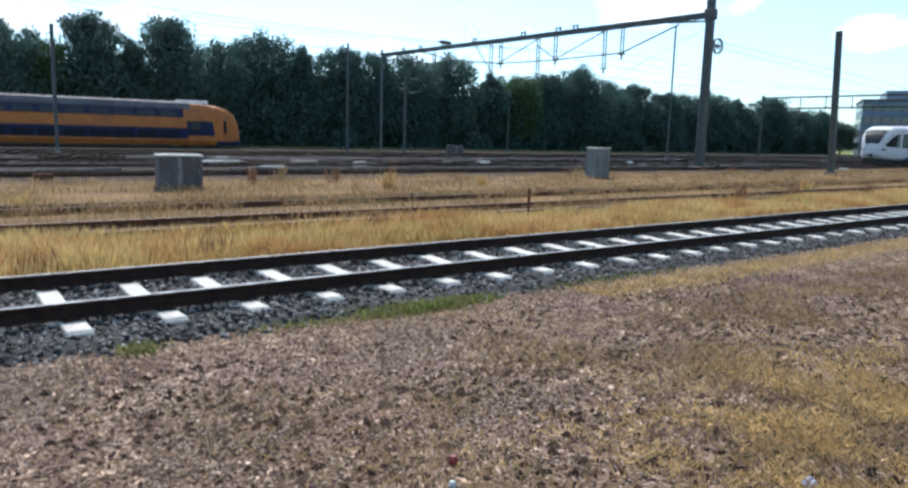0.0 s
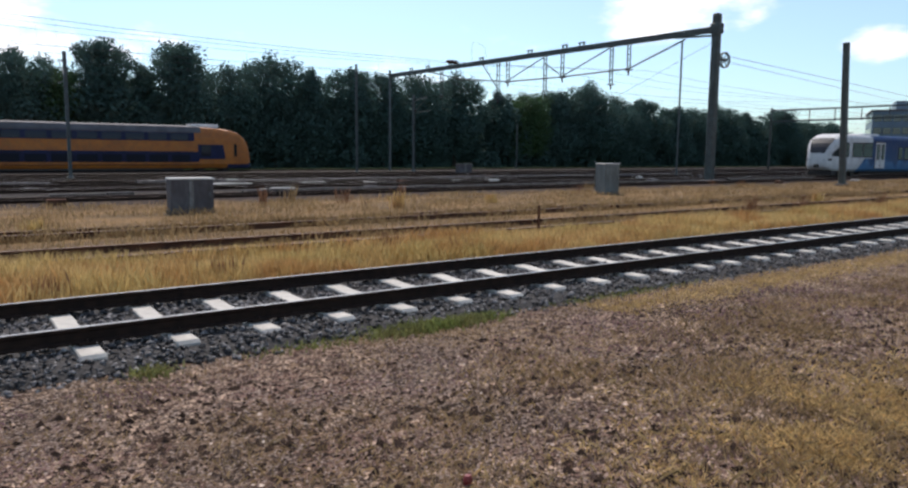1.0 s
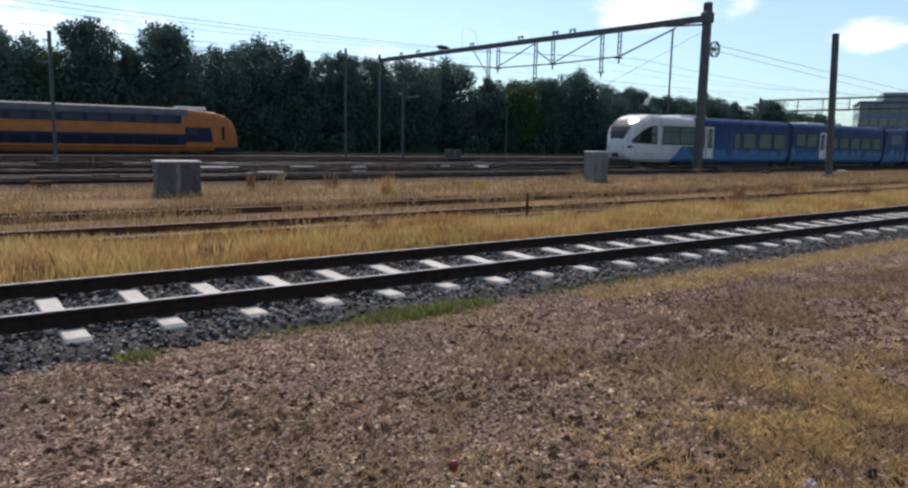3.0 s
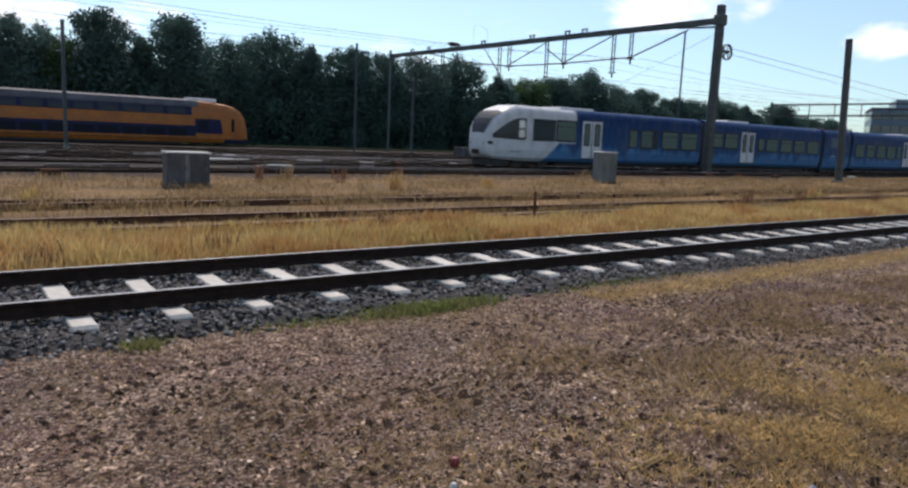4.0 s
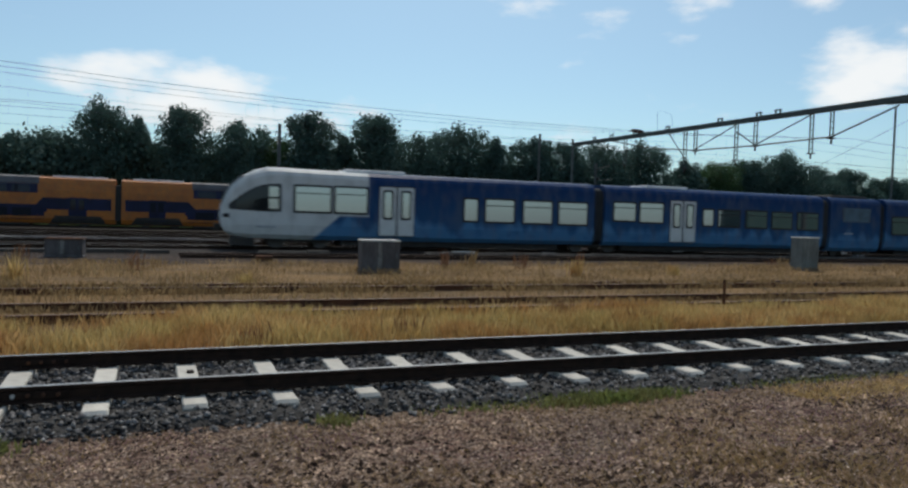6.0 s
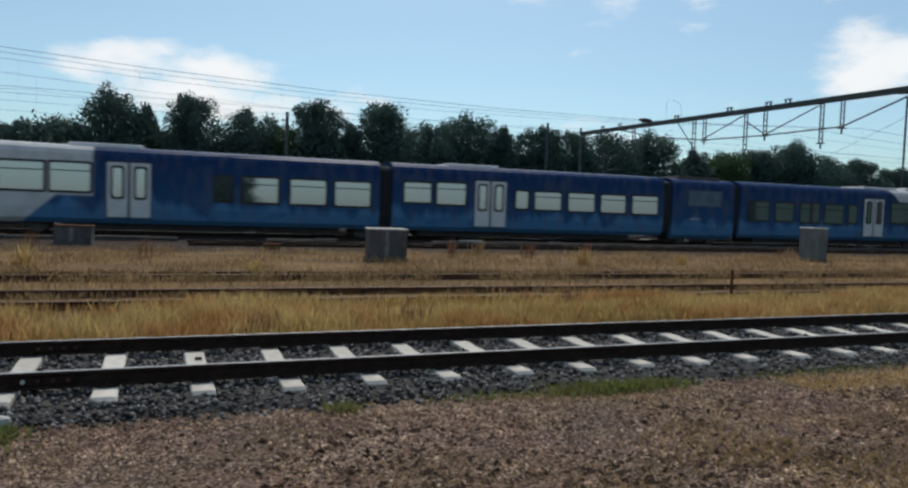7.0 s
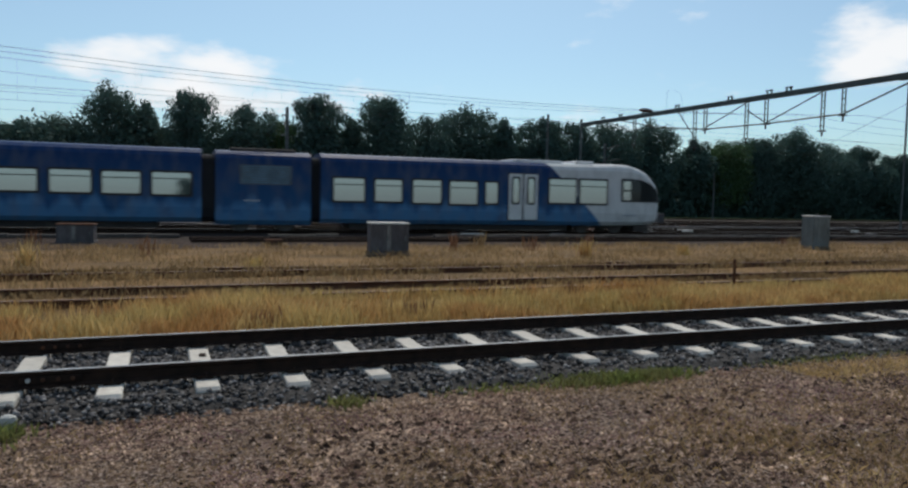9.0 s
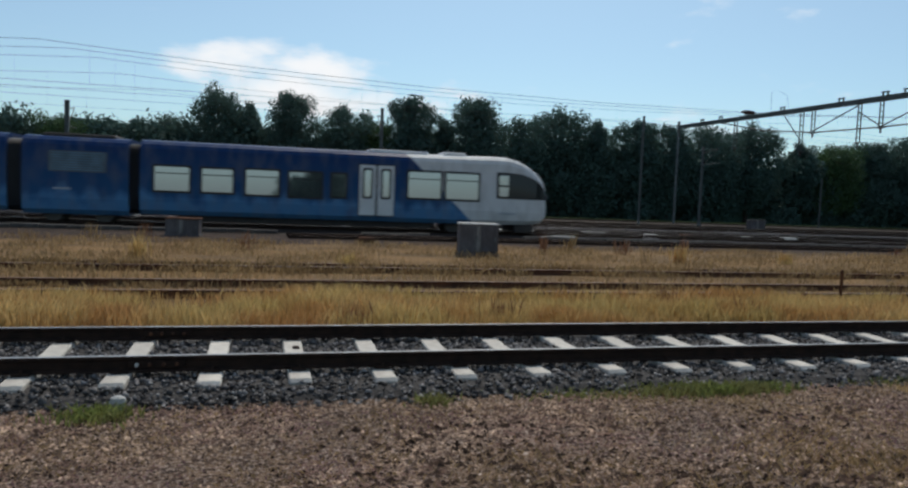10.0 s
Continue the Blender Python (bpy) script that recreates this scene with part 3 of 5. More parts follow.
for cx, cy, h in ((3.46, 10.14, 0.453), (7.18, 11.94, 0.418), (11.9, 11.31, 0.416), (20.4, 12.59, 0.755), (22.8, 12.22, 0.795), (1.32, 9.869, 0.411), (27.6, 12.04, 0.669), (7.84, 10.4, 0.413)):
    n = 70
    x, y = rs.normal(cx, 0.14, n), rs.normal(cy, 0.1, n)
    blades("dock_plant", n, x, y, np.full(n, -0.08), rs.uniform(0.4, 1.0, n) * h, 0.12, 0.012, DOCK, "dead red-brown dock stalks in the grass", "plant")


for cx, cy, h in ((12.9, 20.64, 0.664), (-3, 19.93, 0.617), (17.3, 21.15, 0.444), (28.6, 14.84, 0.512), (2.19, 18.93, 0.35)):
    n = 140
    x, y = rs.normal(cx, 0.12, n), rs.normal(cy, 0.12, n)
    blades("weeds", n, x, y, np.full(n, -0.08), rs.uniform(0.4, 1.0, n) * h, 0.14, 0.012, STRAW, "tall dry weed standing in bleached turf", "weeds")


weed_rng = random.Random(12)
for i in range(16):
    n = 46
    cx, cy, h = weed_rng.uniform(-7, 42), weed_rng.uniform(20.5, 28.6), weed_rng.uniform(0.4, 0.85)
    x, y = rs.normal(cx, 0.16, n), rs.normal(cy, 0.14, n)
    dry = weed_rng.random() < 0.5
    blades("weeds", n, x, y, np.full(n, -0.1), rs.uniform(0.4, 1.0, n) * h, 0.16, 0.013, DOCK if dry else STRAW_SHORT, "dead brown weed stalks in the turf" if dry else "tall dry weed standing in bleached turf", "weeds")

# bleached grass: a patch on the trodden ground and a thin fringe along the ballast
n = 42000
x, y = rs.normal(4.95, 1.28, n), rs.normal(1.83, 0.76, n)
k = np.array([noise.noise((a * 2.0, b_ * 2.0, 4.0)) for a, b_ in zip(x, y)])
on = (k + rs.uniform(-0.3, 0.3, n) > -0.02) & (y < 6.0)
x, y = x[on], y[on]
blades("dead_grass", len(x), x, y, earth(x, y) - 0.005, rs.uniform(0.015, 0.06, len(x)), 0.8, 0.006, STRAW_GOLD, "bleached golden patch of trampled grass", "grass")
n = 15000
x = 6.6 + 17.0 * rs.rand(n) ** 1.1
y = rs.normal(5.95, 0.24, n) + 0.005 * x
blades("dead_grass", n, x, y, earth(x, y) - 0.005, rs.uniform(0.015, 0.06, n), 0.7, 0.008, STRAW_GOLD, "bleached fringe of grass along the ballast", "grass")
for cx, cy, sx, sy, n in ((9.2, 4.7, 1.9, 0.7, 15000), (1.1, 5.75, 0.45, 0.2, 1600), (5.0, 4.9, 0.7, 0.35, 2200), (-1.2, 4.4, 0.6, 0.3, 1500)):
    x, y = rs.normal(cx, sx, n), rs.normal(cy, sy, n)
    k = np.array([noise.noise((a * 1.7, b_ * 1.7, 8.0)) for a, b_ in zip(x, y)])
    on = (k + rs.uniform(-0.25, 0.25, n) > -0.02) & (y < 6.2)
    x, y = x[on], y[on]
    blades("dead_moss", len(x), x, y, earth(x, y) - 0.004, rs.uniform(0.008, 0.03, len(x)), 0.8, 0.009, MOSS, "low mauve patch of dead moss on trodden earth", "moss")
stones("gravel", 2600, -4, 13, -0.4, 6.1, lambda x, y: earth(x, y), 0.011, 0.027, PEBBLE, "scattered pale pebbles on trodden earth", "gravel", 1.1, False, 23.0, True)
# larger dark lumps stand in for the shade between tussocks
stones("earth_clods", 15000, -4, 13, -0.4, 6.1, lambda x, y: earth(x, y), 0.013, 0.04, CLOD_SHADE, "dark moss tussocks on trodden earth, coloured as the shade between them", "earth", 1.1, False, 17.0, True)
stones("earth_clods", 4800, 0.6, 10, 0.6, 5.7, lambda x, y: earth(x, y) + 0.006, 0.018, 0.052, CLOD_SHADE, "dark moss tussocks among bleached grass, coloured as the shade between them", "earth", 1.0, False, 31.0, True)


def stake(x, y, h):
    q = Geo()
    q.box(-0.025, 0.025, -0.025, 0.025, -0.1, h, bev=0.008)
    q.tube((0, 0, h - 0.02), (0, 0, h + 0.012), 0.02, 0.012, 6)
    tagged(q.part("marker_stake", RUST_BROWN, at=pose(x, y, 0, 1.5, -2, 12)), "thin rusty marker stake in tall grass", "stake")


stake(10.93, 11.78, 0.63)


# ---- trackside cabinets ----
STRIP_GREY = material("bleached_grey_paint", (0.27, 0.26, 0.24), 0.75, 0, (0.14, 0.13, 0.115), 9, fine=(0.06, 0.05, 0.04), fine_scale=22, bump=0.2, stretch=(1, 1, 0.35))
CABINET_PALE = material("pale_grey_green_paint", (0.17, 0.19, 0.18), 0.7, 0, (0.1, 0.112, 0.106), 3, fine=(0.08, 0.075, 0.06), fine_scale=18, bump=0.2, stretch=(1, 1, 0.35))


def cabinet(x, y, w, d, h, lid, label, paint=BOX_GREY):
    t = thing("relay_cabinet", label, "cabinet", pose(x, y, fall(y) - 0.09, 0, 0, -6), "trackside cabinets")
    q = Geo()
    q.box(-w / 2, w / 2, -d / 2, d / 2, 0, 0.08, bev=0.01)
    q.part("plinth", BOX_GREY, t)
    q = Geo()
    q.box(-w / 2 + 0.03, w / 2 - 0.03, -d / 2 + 0.03, d / 2 - 0.03, 0.08, h - 0.05, bev=0.012)
    body = q.part("body", paint, t)
    n = 2 if w > 1 else 1
    dw = (w - 0.14) / n
    for i in range(n):
        x0 = -w / 2 + 0.06 + i * (dw + 0.02)
        q = Geo()
        q.box(x0, x0 + dw, -d / 2 + 0.012, -d / 2 + 0.032, 0.14, h - 0.1, bev=0.006)
        door = q.part("door", paint, t)
        q = Geo()
        q.box(x0 + dw - 0.1, x0 + dw - 0.06, -d / 2 - 0.012, -d / 2 + 0.012, h * 0.45, h * 0.6, bev=0.005)
        q.part("handle", STEEL_GREY, door)
    if n == 2:
        q = Geo()
        q.box(-0.09, 0.03, -d / 2 - 0.004, -d / 2 + 0.012, 0.12, h - 0.08, bev=0.003)
        q.part("cover_strip", STRIP_GREY, t, "paler cover strip between two doors")
    q = Geo()
    q.box(-w / 2, w / 2, -d / 2, d / 2, h - 0.05, h, bev=0.02)
    q.part("lid", lid, t, "pale weathered lid")
    return t


cabinet(6.7, 22.42, 1.28, 0.74, 1.04, BOX_LID, "weathered grey two-door relay cabinet in dry turf")
cabinet(26.15, 23.5, 0.93, 0.74, 1.44, BOX_LID, "pale grey-green one-door relay cabinet beside the main line", CABINET_PALE)
cabinet(-2.78, 28.9, 1.25, 0.67, 0.68, RUST_BROWN, "low rusty-grey equipment box beside the main line")
cabinet(45.8, 60.5, 1.6, 0.8, 1.0, BOX_GREY, "small grey box beside a far main line")

# cable trough with pale lids along the main lines, darker grey on the near one
TROUGH_DARK = material("dark_concrete", (0.085, 0.078, 0.07), 0.9, 0, (0.045, 0.04, 0.036), 2.5, bump=0.3)
TROUGH_Y = (31.6, 43.4)
for ty in TROUGH_Y:
    t = thing("cable_trough", "pale concrete cable trough along the main lines", "cable trough", pose(0, ty, fall(ty) - 0.06), "", "structure")
    q = Geo()
    x = -60.0
    r = random.Random(int(ty))
    while x < 60:
        q.box(x, x + 0.98, -0.2, 0.2, 0, 0.13 + r.uniform(-0.02, 0.03), bev=0.015)
        x += 1.0
        if r.random() < 0.05:
            x += r.uniform(2, 6)
    tagged(q.part("trough_lids", TROUGH_DARK if ty < 40 else BOX_GREY, t), "row of pale concrete lids", "", "", "stuff")
for x, y, w, d, turn in ((13.5, 38.6, 2.6, 0.34, 3), (13.0, 39.3, 2.2, 0.3, -4), (14.3, 33.3, 1.2, 0.3, 6), (12.4, 44.3, 3.0, 0.4, 2), (18.6, 38.9, 1.4, 0.3, -3), (9.4, 32.6, 0.8, 0.3, 8)):
    q = Geo()
    q.box(-w / 2, w / 2, -d / 2, d / 2, 0, 0.16, bev=0.015)
    tagged(q.part("concrete_slab", BOX_LID, at=pose(x, y, fall(y) - 0.1, 0, 0, turn)), "pale concrete slab lying between the main lines", "concrete slab", "loose slabs")
junk = random.Random(8)
for i in range(26):
    x, y = junk.uniform(-12, 60), junk.choice((27.4, 32.6, 33.0, 38.6, 43.9))
    q = Geo()
    a, b_, c = junk.uniform(0.15, 0.5), junk.uniform(0.1, 0.3), junk.uniform(0.08, 0.22)
    q.box(-a, a, -b_, b_, 0, c, bev=0.02)
    tagged(q.part("point_machine_cover" if i % 3 == 0 else "cable_pot", junk.choice((BOX_LID, BOX_GREY, BOX_GREY, RUST_BROWN)), at=pose(x, y, fall(y) - 0.08, 0, 0, junk.uniform(-8, 8))),
           "small weathered lineside box on ballast", "lineside box", "lineside boxes")


# ---- overhead line: masts, portal, wires ----
def mast(x, y, h, r, label, arm=0.0, cap=True, mat=STEEL_GREY):
    z = fall(y) - 0.1
    t = thing("overhead_mast", label, "mast", pose(x, y, z), "overhead line masts")
    q = Geo()
    w = r
    for a in (-1, 1):
        q.box(a * w - 0.015, a * w + 0.015, -w, w, 0, h)
    q.box(-w, w, -0.01, 0.01, 0, h)
    q.box(-w * 2, w * 2, -w * 2, w * 2, 0, 0.25, bev=0.03)
    q.part("post", mat, t)
    if cap:
        q = Geo()
        q.box(-w * 1.4, w * 1.4, -w * 1.4, w * 1.4, h, h + 0.06, bev=0.01)
        q.part("cap_plate", mat, t)
    if arm:
        q = Geo()
        s = 1 if arm > 0 else -1
        q.tube((0, 0, h - 0.6), (0, arm, h - 0.25), 0.04, 0.04, 6)
        q.tube((0, 0, h - 1.9), (0, arm, h - 0.3), 0.035, 0.035, 6)
        q.tube((0, s * 0.2, h - 1.8), (0, arm + s * 0.6, h - 1.75), 0.03, 0.03, 6)
        q.part("cantilever_arm", mat, t)
        for zz in (h - 0.5, h - 1.6):
            q = Geo()
            q.loft([[(rr * math.cos(a), s * (0.25 + kk * 0.035), zz + rr * math.sin(a)) for a in [j * math.pi / 4 for j in range(8)]] for kk, rr in enumerate((0.08, 0.05) * 4)])
            q.part("insulator", INSULATOR, t)
    return t


mast(8.5, 54.4, 8.25, 0.09, "slender grey overhead line mast with a short arm", 2.2)
mast(36.2, 65.7, 10.7, 0.08, "slender grey overhead line mast before dark trees")
mast(45.1, 68.9, 8.35, 0.1, "slender grey overhead line mast with an arm", -2.6)
mast(66.5, 76.0, 6.0, 0.06, "slender grey overhead line mast before dark trees")
mast(-14.0, 60.0, 8.0, 0.13, "slender grey overhead line mast with a short arm", 2.2)
mast(56.0, 42.0, 11.9, 0.05, "very thin steel pole beside the main lines", 0, False)


def pole(x, y, h, r0, r1, label):
    t = thing("overhead_mast", label, "mast", pose(x, y, -0.1, -1.4, -1.9, 0), "overhead line masts")
    q = Geo()
    q.loft([[(a * r, b_ * r, z) for a, b_ in ((-1, -0.7), (-0.7, -1), (0.7, -1), (1, -0.7), (1, 0.7), (0.7, 1), (-0.7, 1), (-1, 0.7))] for r, z in ((r0, 0), (r1, h))])
    q.part("post", STEEL_GREEN, t)
    q = Geo()
    q.box(-r0 * 1.8, r0 * 1.8, -r0 * 1.8, r0 * 1.8, 0, 0.16, bev=0.03)
    q.part("footing", BOX_GREY, t)
    return t


pole(47.5, 23.03, 8.87, 0.182, 0.168, "plain dark grey-green steel mast beside the siding")

# portal across the main lines: a near post, a beam with drop brackets and a far post
NEAR_P, FAR_P = Vector((45.1, 31.07, 0)), Vector((45.1, 73.9, 0))
portal = thing("overhead_line_portal", "dark grey-green steel portal spanning the main lines", "portal", pose(0, 0, 0))


def on_beam(y, z):
    k = (y - NEAR_P.y) / (FAR_P.y - NEAR_P.y)
    return Vector((NEAR_P.x + (FAR_P.x - NEAR_P.x) * k, y, z))


def beam_z(y):
    return 10.35 + 0.19 * (y - 31.07) / 42.8


q = Geo()
q.loft([[(NEAR_P.x + a * r, NEAR_P.y + b_ * r, z) for a, b_ in ((-1, -0.7), (-0.7, -1), (0.7, -1), (1, -0.7), (1, 0.7), (0.7, 1), (-0.7, 1), (-1, 0.7))] for r, z in ((0.28, -0.1), (0.25, 11.3), (0.2, 11.4))])
near_post = q.part("post", STEEL_GREEN, portal)
q = Geo()
q.box(NEAR_P.x - 0.7, NEAR_P.x + 0.7, NEAR_P.y - 0.6, NEAR_P.y + 0.6, -0.1, 0.06, bev=0.03)
q.part("footing", BOX_GREY, portal)
q = Geo()
q.box(NEAR_P.x - 0.34, NEAR_P.x + 0.34, NEAR_P.y - 0.34, NEAR_P.y + 0.34, 10.05, 10.75, bev=0.05)
q.part("head_bracket", STEEL_GREEN, portal)
q = Geo()
q.loft([[(FAR_P.x + a, FAR_P.y + b_, z) for a, b_ in ((-0.1, -0.1), (0.1, -0.1), (0.1, 0.1), (-0.1, 0.1))] for z in (fall(73.9) - 0.1, 11.2)])
q.part("post", STEEL_GREY, portal)
q = Geo()
q.bar(on_beam(31.2, beam_z(31.2)), on_beam(73.9, beam_z(73.9)), 0.34, 0.4)
q.part("beam", STEEL_GREEN, portal)
q = Geo()
q.bar(on_beam(31.4, 9.95), on_beam(34.5, beam_z(34.5) - 0.2), 0.1, 0.12)
q.part("knee_brace", STEEL_GREEN, portal)
DROPS = [(38.69, 8.24), (40.44, 7.27), (45.90, 8.22), (48.01, 7.23), (53.00, 8.34), (54.38, 6.89), (63.59, 7.66)]
for y, zb in DROPS:
    q = Geo()
    for dx in (-0.16, 0.16):
        q.bar(on_beam(y, beam_z(y)) + Vector((dx, 0, 0)), on_beam(y, zb) + Vector((dx, 0, 0)), 0.07, 0.07)
    z = beam_z(y) - 0.5
    while z > zb:
        q.bar(on_beam(y, z) + Vector((-0.16, 0, 0)), on_beam(y, z) + Vector((0.16, 0, 0)), 0.05, 0.05)
        z -= 0.45
    q.bar(on_beam(y - 0.25, zb), on_beam(y + 0.25, zb), 0.4, 0.07)
    drop = q.part("drop_bracket", STEEL_GREEN, portal)
    q = Geo()
    c = on_beam(y, zb)
    q.loft([[(c.x + rr * math.cos(a), c.y + rr * math.sin(a), zb - 0.03 - kk * 0.04) for a in [j * math.pi / 4 for j in range(8)]] for kk, rr in enumerate((0.09, 0.05) * 5)])
    q.part("insulator", INSULATOR, drop)
CHORD = [(33.60, 9.96), (38.69, 8.35), (45.90, 8.28), (53.00, 8.40), (59.73, 9.12), (66.78, 10.47)]
for (ya, za), (yb, zb) in zip(CHORD, CHORD[1:]):
    q = Geo()
    q.tube(on_beam(ya, za), on_beam(yb, zb), 0.06, 0.06, 6)
    q.part("bottom_chord", STEEL_GREEN, portal)
for ya, za, yb, zb in ((40.44, 10.18, 45.90, 8.33), (48.01, 10.21, 53.00, 8.51), (48.01, 9.60, 45.90, 8.33), (56.72, 10.24, 54.38, 7.78)):
    q = Geo()
    q.tube(on_beam(ya, za), on_beam(yb, zb), 0.05, 0.05, 6)
    q.part("diagonal", STEEL_GREEN, portal)
for y in (43.70, 45.66, 50.01, 56.93, 62.03, 66.14, 69.39):
    q = Geo()
    c = on_beam(y, beam_z(y) + 0.2)
    for s in (-1, 1):
        q.bar(c + Vector((0, s * 0.22, 0)), c + Vector((0, s * 0.22, 0.26)), 0.1, 0.1)
    q.bar(c + Vector((0, -0.34, 0.28)), c + Vector((0, 0.34, 0.28)), 0.12, 0.09)
    q.part("beam_saddle", STEEL_GREEN, portal)
# tensioning wheel on the near post
wheel_c = Vector((NEAR_P.x + 0.95, NEAR_P.y - 0.1, 8.35))
q = Geo()
for ring_y in (-0.06, 0.06):
    for i in range(20):
        a, b_ = 2 * math.pi * i / 20, 2 * math.pi * (i + 1) / 20
        q.bar(wheel_c + Vector((math.cos(a) * 0.52, ring_y, math.sin(a) * 0.52)), wheel_c + Vector((math.cos(b_) * 0.52, ring_y, math.sin(b_) * 0.52)), 0.06, 0.06)
for i in range(5):
    a = 2 * math.pi * i / 5 + 0.2
    q.bar(wheel_c, wheel_c + Vector((math.cos(a) * 0.52, 0, math.sin(a) * 0.52)), 0.05, 0.05)
q.tube(wheel_c + Vector((0, -0.12, 0)), wheel_c + Vector((0, 0.12, 0)), 0.12, 0.12, 8)
q.bar(wheel_c, Vector((NEAR_P.x + 0.2, NEAR_P.y, 8.35)), 0.14, 0.14)
q.part("tension_wheel", STEEL_GREEN, portal, "spoked wire tensioning wheel")


def wire(pts, r, name="overhead_wire", label="thin dark overhead contact wire", sag=0.0):
    q = Geo()
    line = [Vector(pts[0])]
    for (a, b_) in zip(pts, pts[1:]):
        a, b_ = Vector(a), Vector(b_)
        n = 6 if sag else 1
        for i in range(1, n + 1):
            k = i / n
            line.append(a.lerp(b_, k) - Vector((0, 0, sag * 4 * k * (1 - k))))
    r *= 0.62
    d = (line[-1] - line[0]).normalized()
    u = d.orthogonal().normalized()
    w = d.cross(u)
    q.loft([[p + u * r, p + w * r, p - u * r, p - w * r] for p in line])
    return tagged(q.part(name, WIRE), label, "wire", "overhead wires")


for y, hi, lo in ((36.97, 8.07, 6.22), (42.91, 8.74, 6.62), (49.12, 9.33, 6.88), (55.99, 9.41, 6.95), (67.59, 9.80, 7.09)):
    px = NEAR_P.x
    hang = [(px - 110, y, hi), (px - 55, y, hi), (px, y, hi), (px + 55, y, hi), (px + 110, y, hi)]
    wire(hang, 0.02, label="thin dark messenger wire over a main line", sag=0.9)
    wire([(px - 110, y, lo), (px + 110, y, lo)], 0.018)
    q = Geo()
    for s in range(-16, 17):
        xx = px + s * 6.6
        kk = (((xx - px) % 55) / 55)
        q.tube((xx, y, lo), (xx, y, hi - 0.9 * 4 * kk * (1 - kk)), 0.004, 0.004, 3)
    tagged(q.part("droppers", WIRE), "fine dropper wires between messenger and contact wire", "wire", "", "stuff")
wire([tuple(wheel_c + Vector((0.3, 0, 0.3))), (110, 33.5, 6.6)], 0.03, label="dark tensioned wire running off a wheel")
wire([tuple(wheel_c + Vector((0.3, 0, -0.1))), (112, 36, 6.3)], 0.025, label="dark tensioned wire running off a wheel")
wire([(NEAR_P.x, NEAR_P.y, 9.6), (56, 52, 6.4)], 0.02, label="thin dark stay wire from a portal post")
for s in (-1, 1):
    wire([(46.50 + s * 1.0, 58.97, 10.11), (46.27 + s * 0.85, 58.97, 12.38), (45.93 + s * 0.25, 58.97, 12.72)], 0.02, label="curved jumper wire above the portal")

# section insulator hanging in the first messenger wire
q = Geo()
q.loft([[(27.0 + dx, 36.97 + r * math.cos(a), 7.27 + r * math.sin(a)) for a in [j * math.pi / 4 for j in range(8)]] for dx, r in ((-0.5, 0.03), (-0.3, 0.11), (0.0, 0.13), (0.3, 0.11), (0.5, 0.03))])
tagged(q.part("section_insulator", INSULATOR), "dark section insulator in an overhead wire", "insulator")

# far portal and signal gantry
gx = 105.0
far_portal = thing("overhead_line_portal", "distant dark steel portal across the tracks", "portal")
q = Geo()
for z in (8.2, 6.6):
    q.bar((gx, 62, z + 0.36), (gx + 4, 38, z + 0.62), 0.25, 0.22)
q.part("beam", STEEL_GREEN, far_portal)
for k in range(7):
    y = 60 - k * 3.4
    q = Geo()
    q.bar((gx + (62 - y) / 6, y, 6.85), (gx + (62 - y) / 6, y, 8.65), 0.1, 0.1)
    q.part("drop_bracket", STEEL_GREEN, far_portal)
for x, y in ((gx, 62), (gx + 4, 38)):
    q = Geo()
    q.tube((x, y, -0.5), (x, y, 9.0), 0.16, 0.14, 8)
    q.part("post", STEEL_GREEN, far_portal)

# ---- office building far along the line ----
FACADE = material("blue_grey_panels", (0.16, 0.22, 0.27), 0.5, 0, (0.12, 0.17, 0.21), 0.3)
GLASS_DARK = material("dark_window_glass", (0.02, 0.028, 0.033), 0.06, 0.0, spec=1.0)
building = thing("office_building", "blue-grey office block with window bands beyond the yard", "building", pose(184, 83.0, -0.05, 0, 0, -62))
q = Geo()
q.box(0, 60, 0, 22, -0.4, 12.6, bev=0.1)
q.part("wall", FACADE, building)
q = Geo()
q.box(5, 22, 4, 16, 12.6, 15.2, bev=0.1)
q.part("plant_room", FACADE, building)
q = Geo()
q.box(-0.3, 60.3, -0.3, 22.3, 12.6, 12.95, bev=0.05)
q.part("roof", BOX_GREY, building)
q = Geo()
q.box(0, 1.7, -0.06, 0.0, 0, 1.6)
q.box(0.06, 1.64, -0.09, -0.06, 0.06, 1.54, 1)
wmesh = q.mesh("window", [STEEL_GREY, GLASS_DARK])
for fl in range(4):
    for i in range(30):
        place("window", wmesh, building, pose(0.3 + i * 1.98, 0, 1.2 + fl * 3.0))
for fl in range(4):
    for i in range(10):
        place("window", wmesh, building, pose(0, 21.6 - i * 2.1, 1.2 + fl * 3.0, 0, 0, -90))


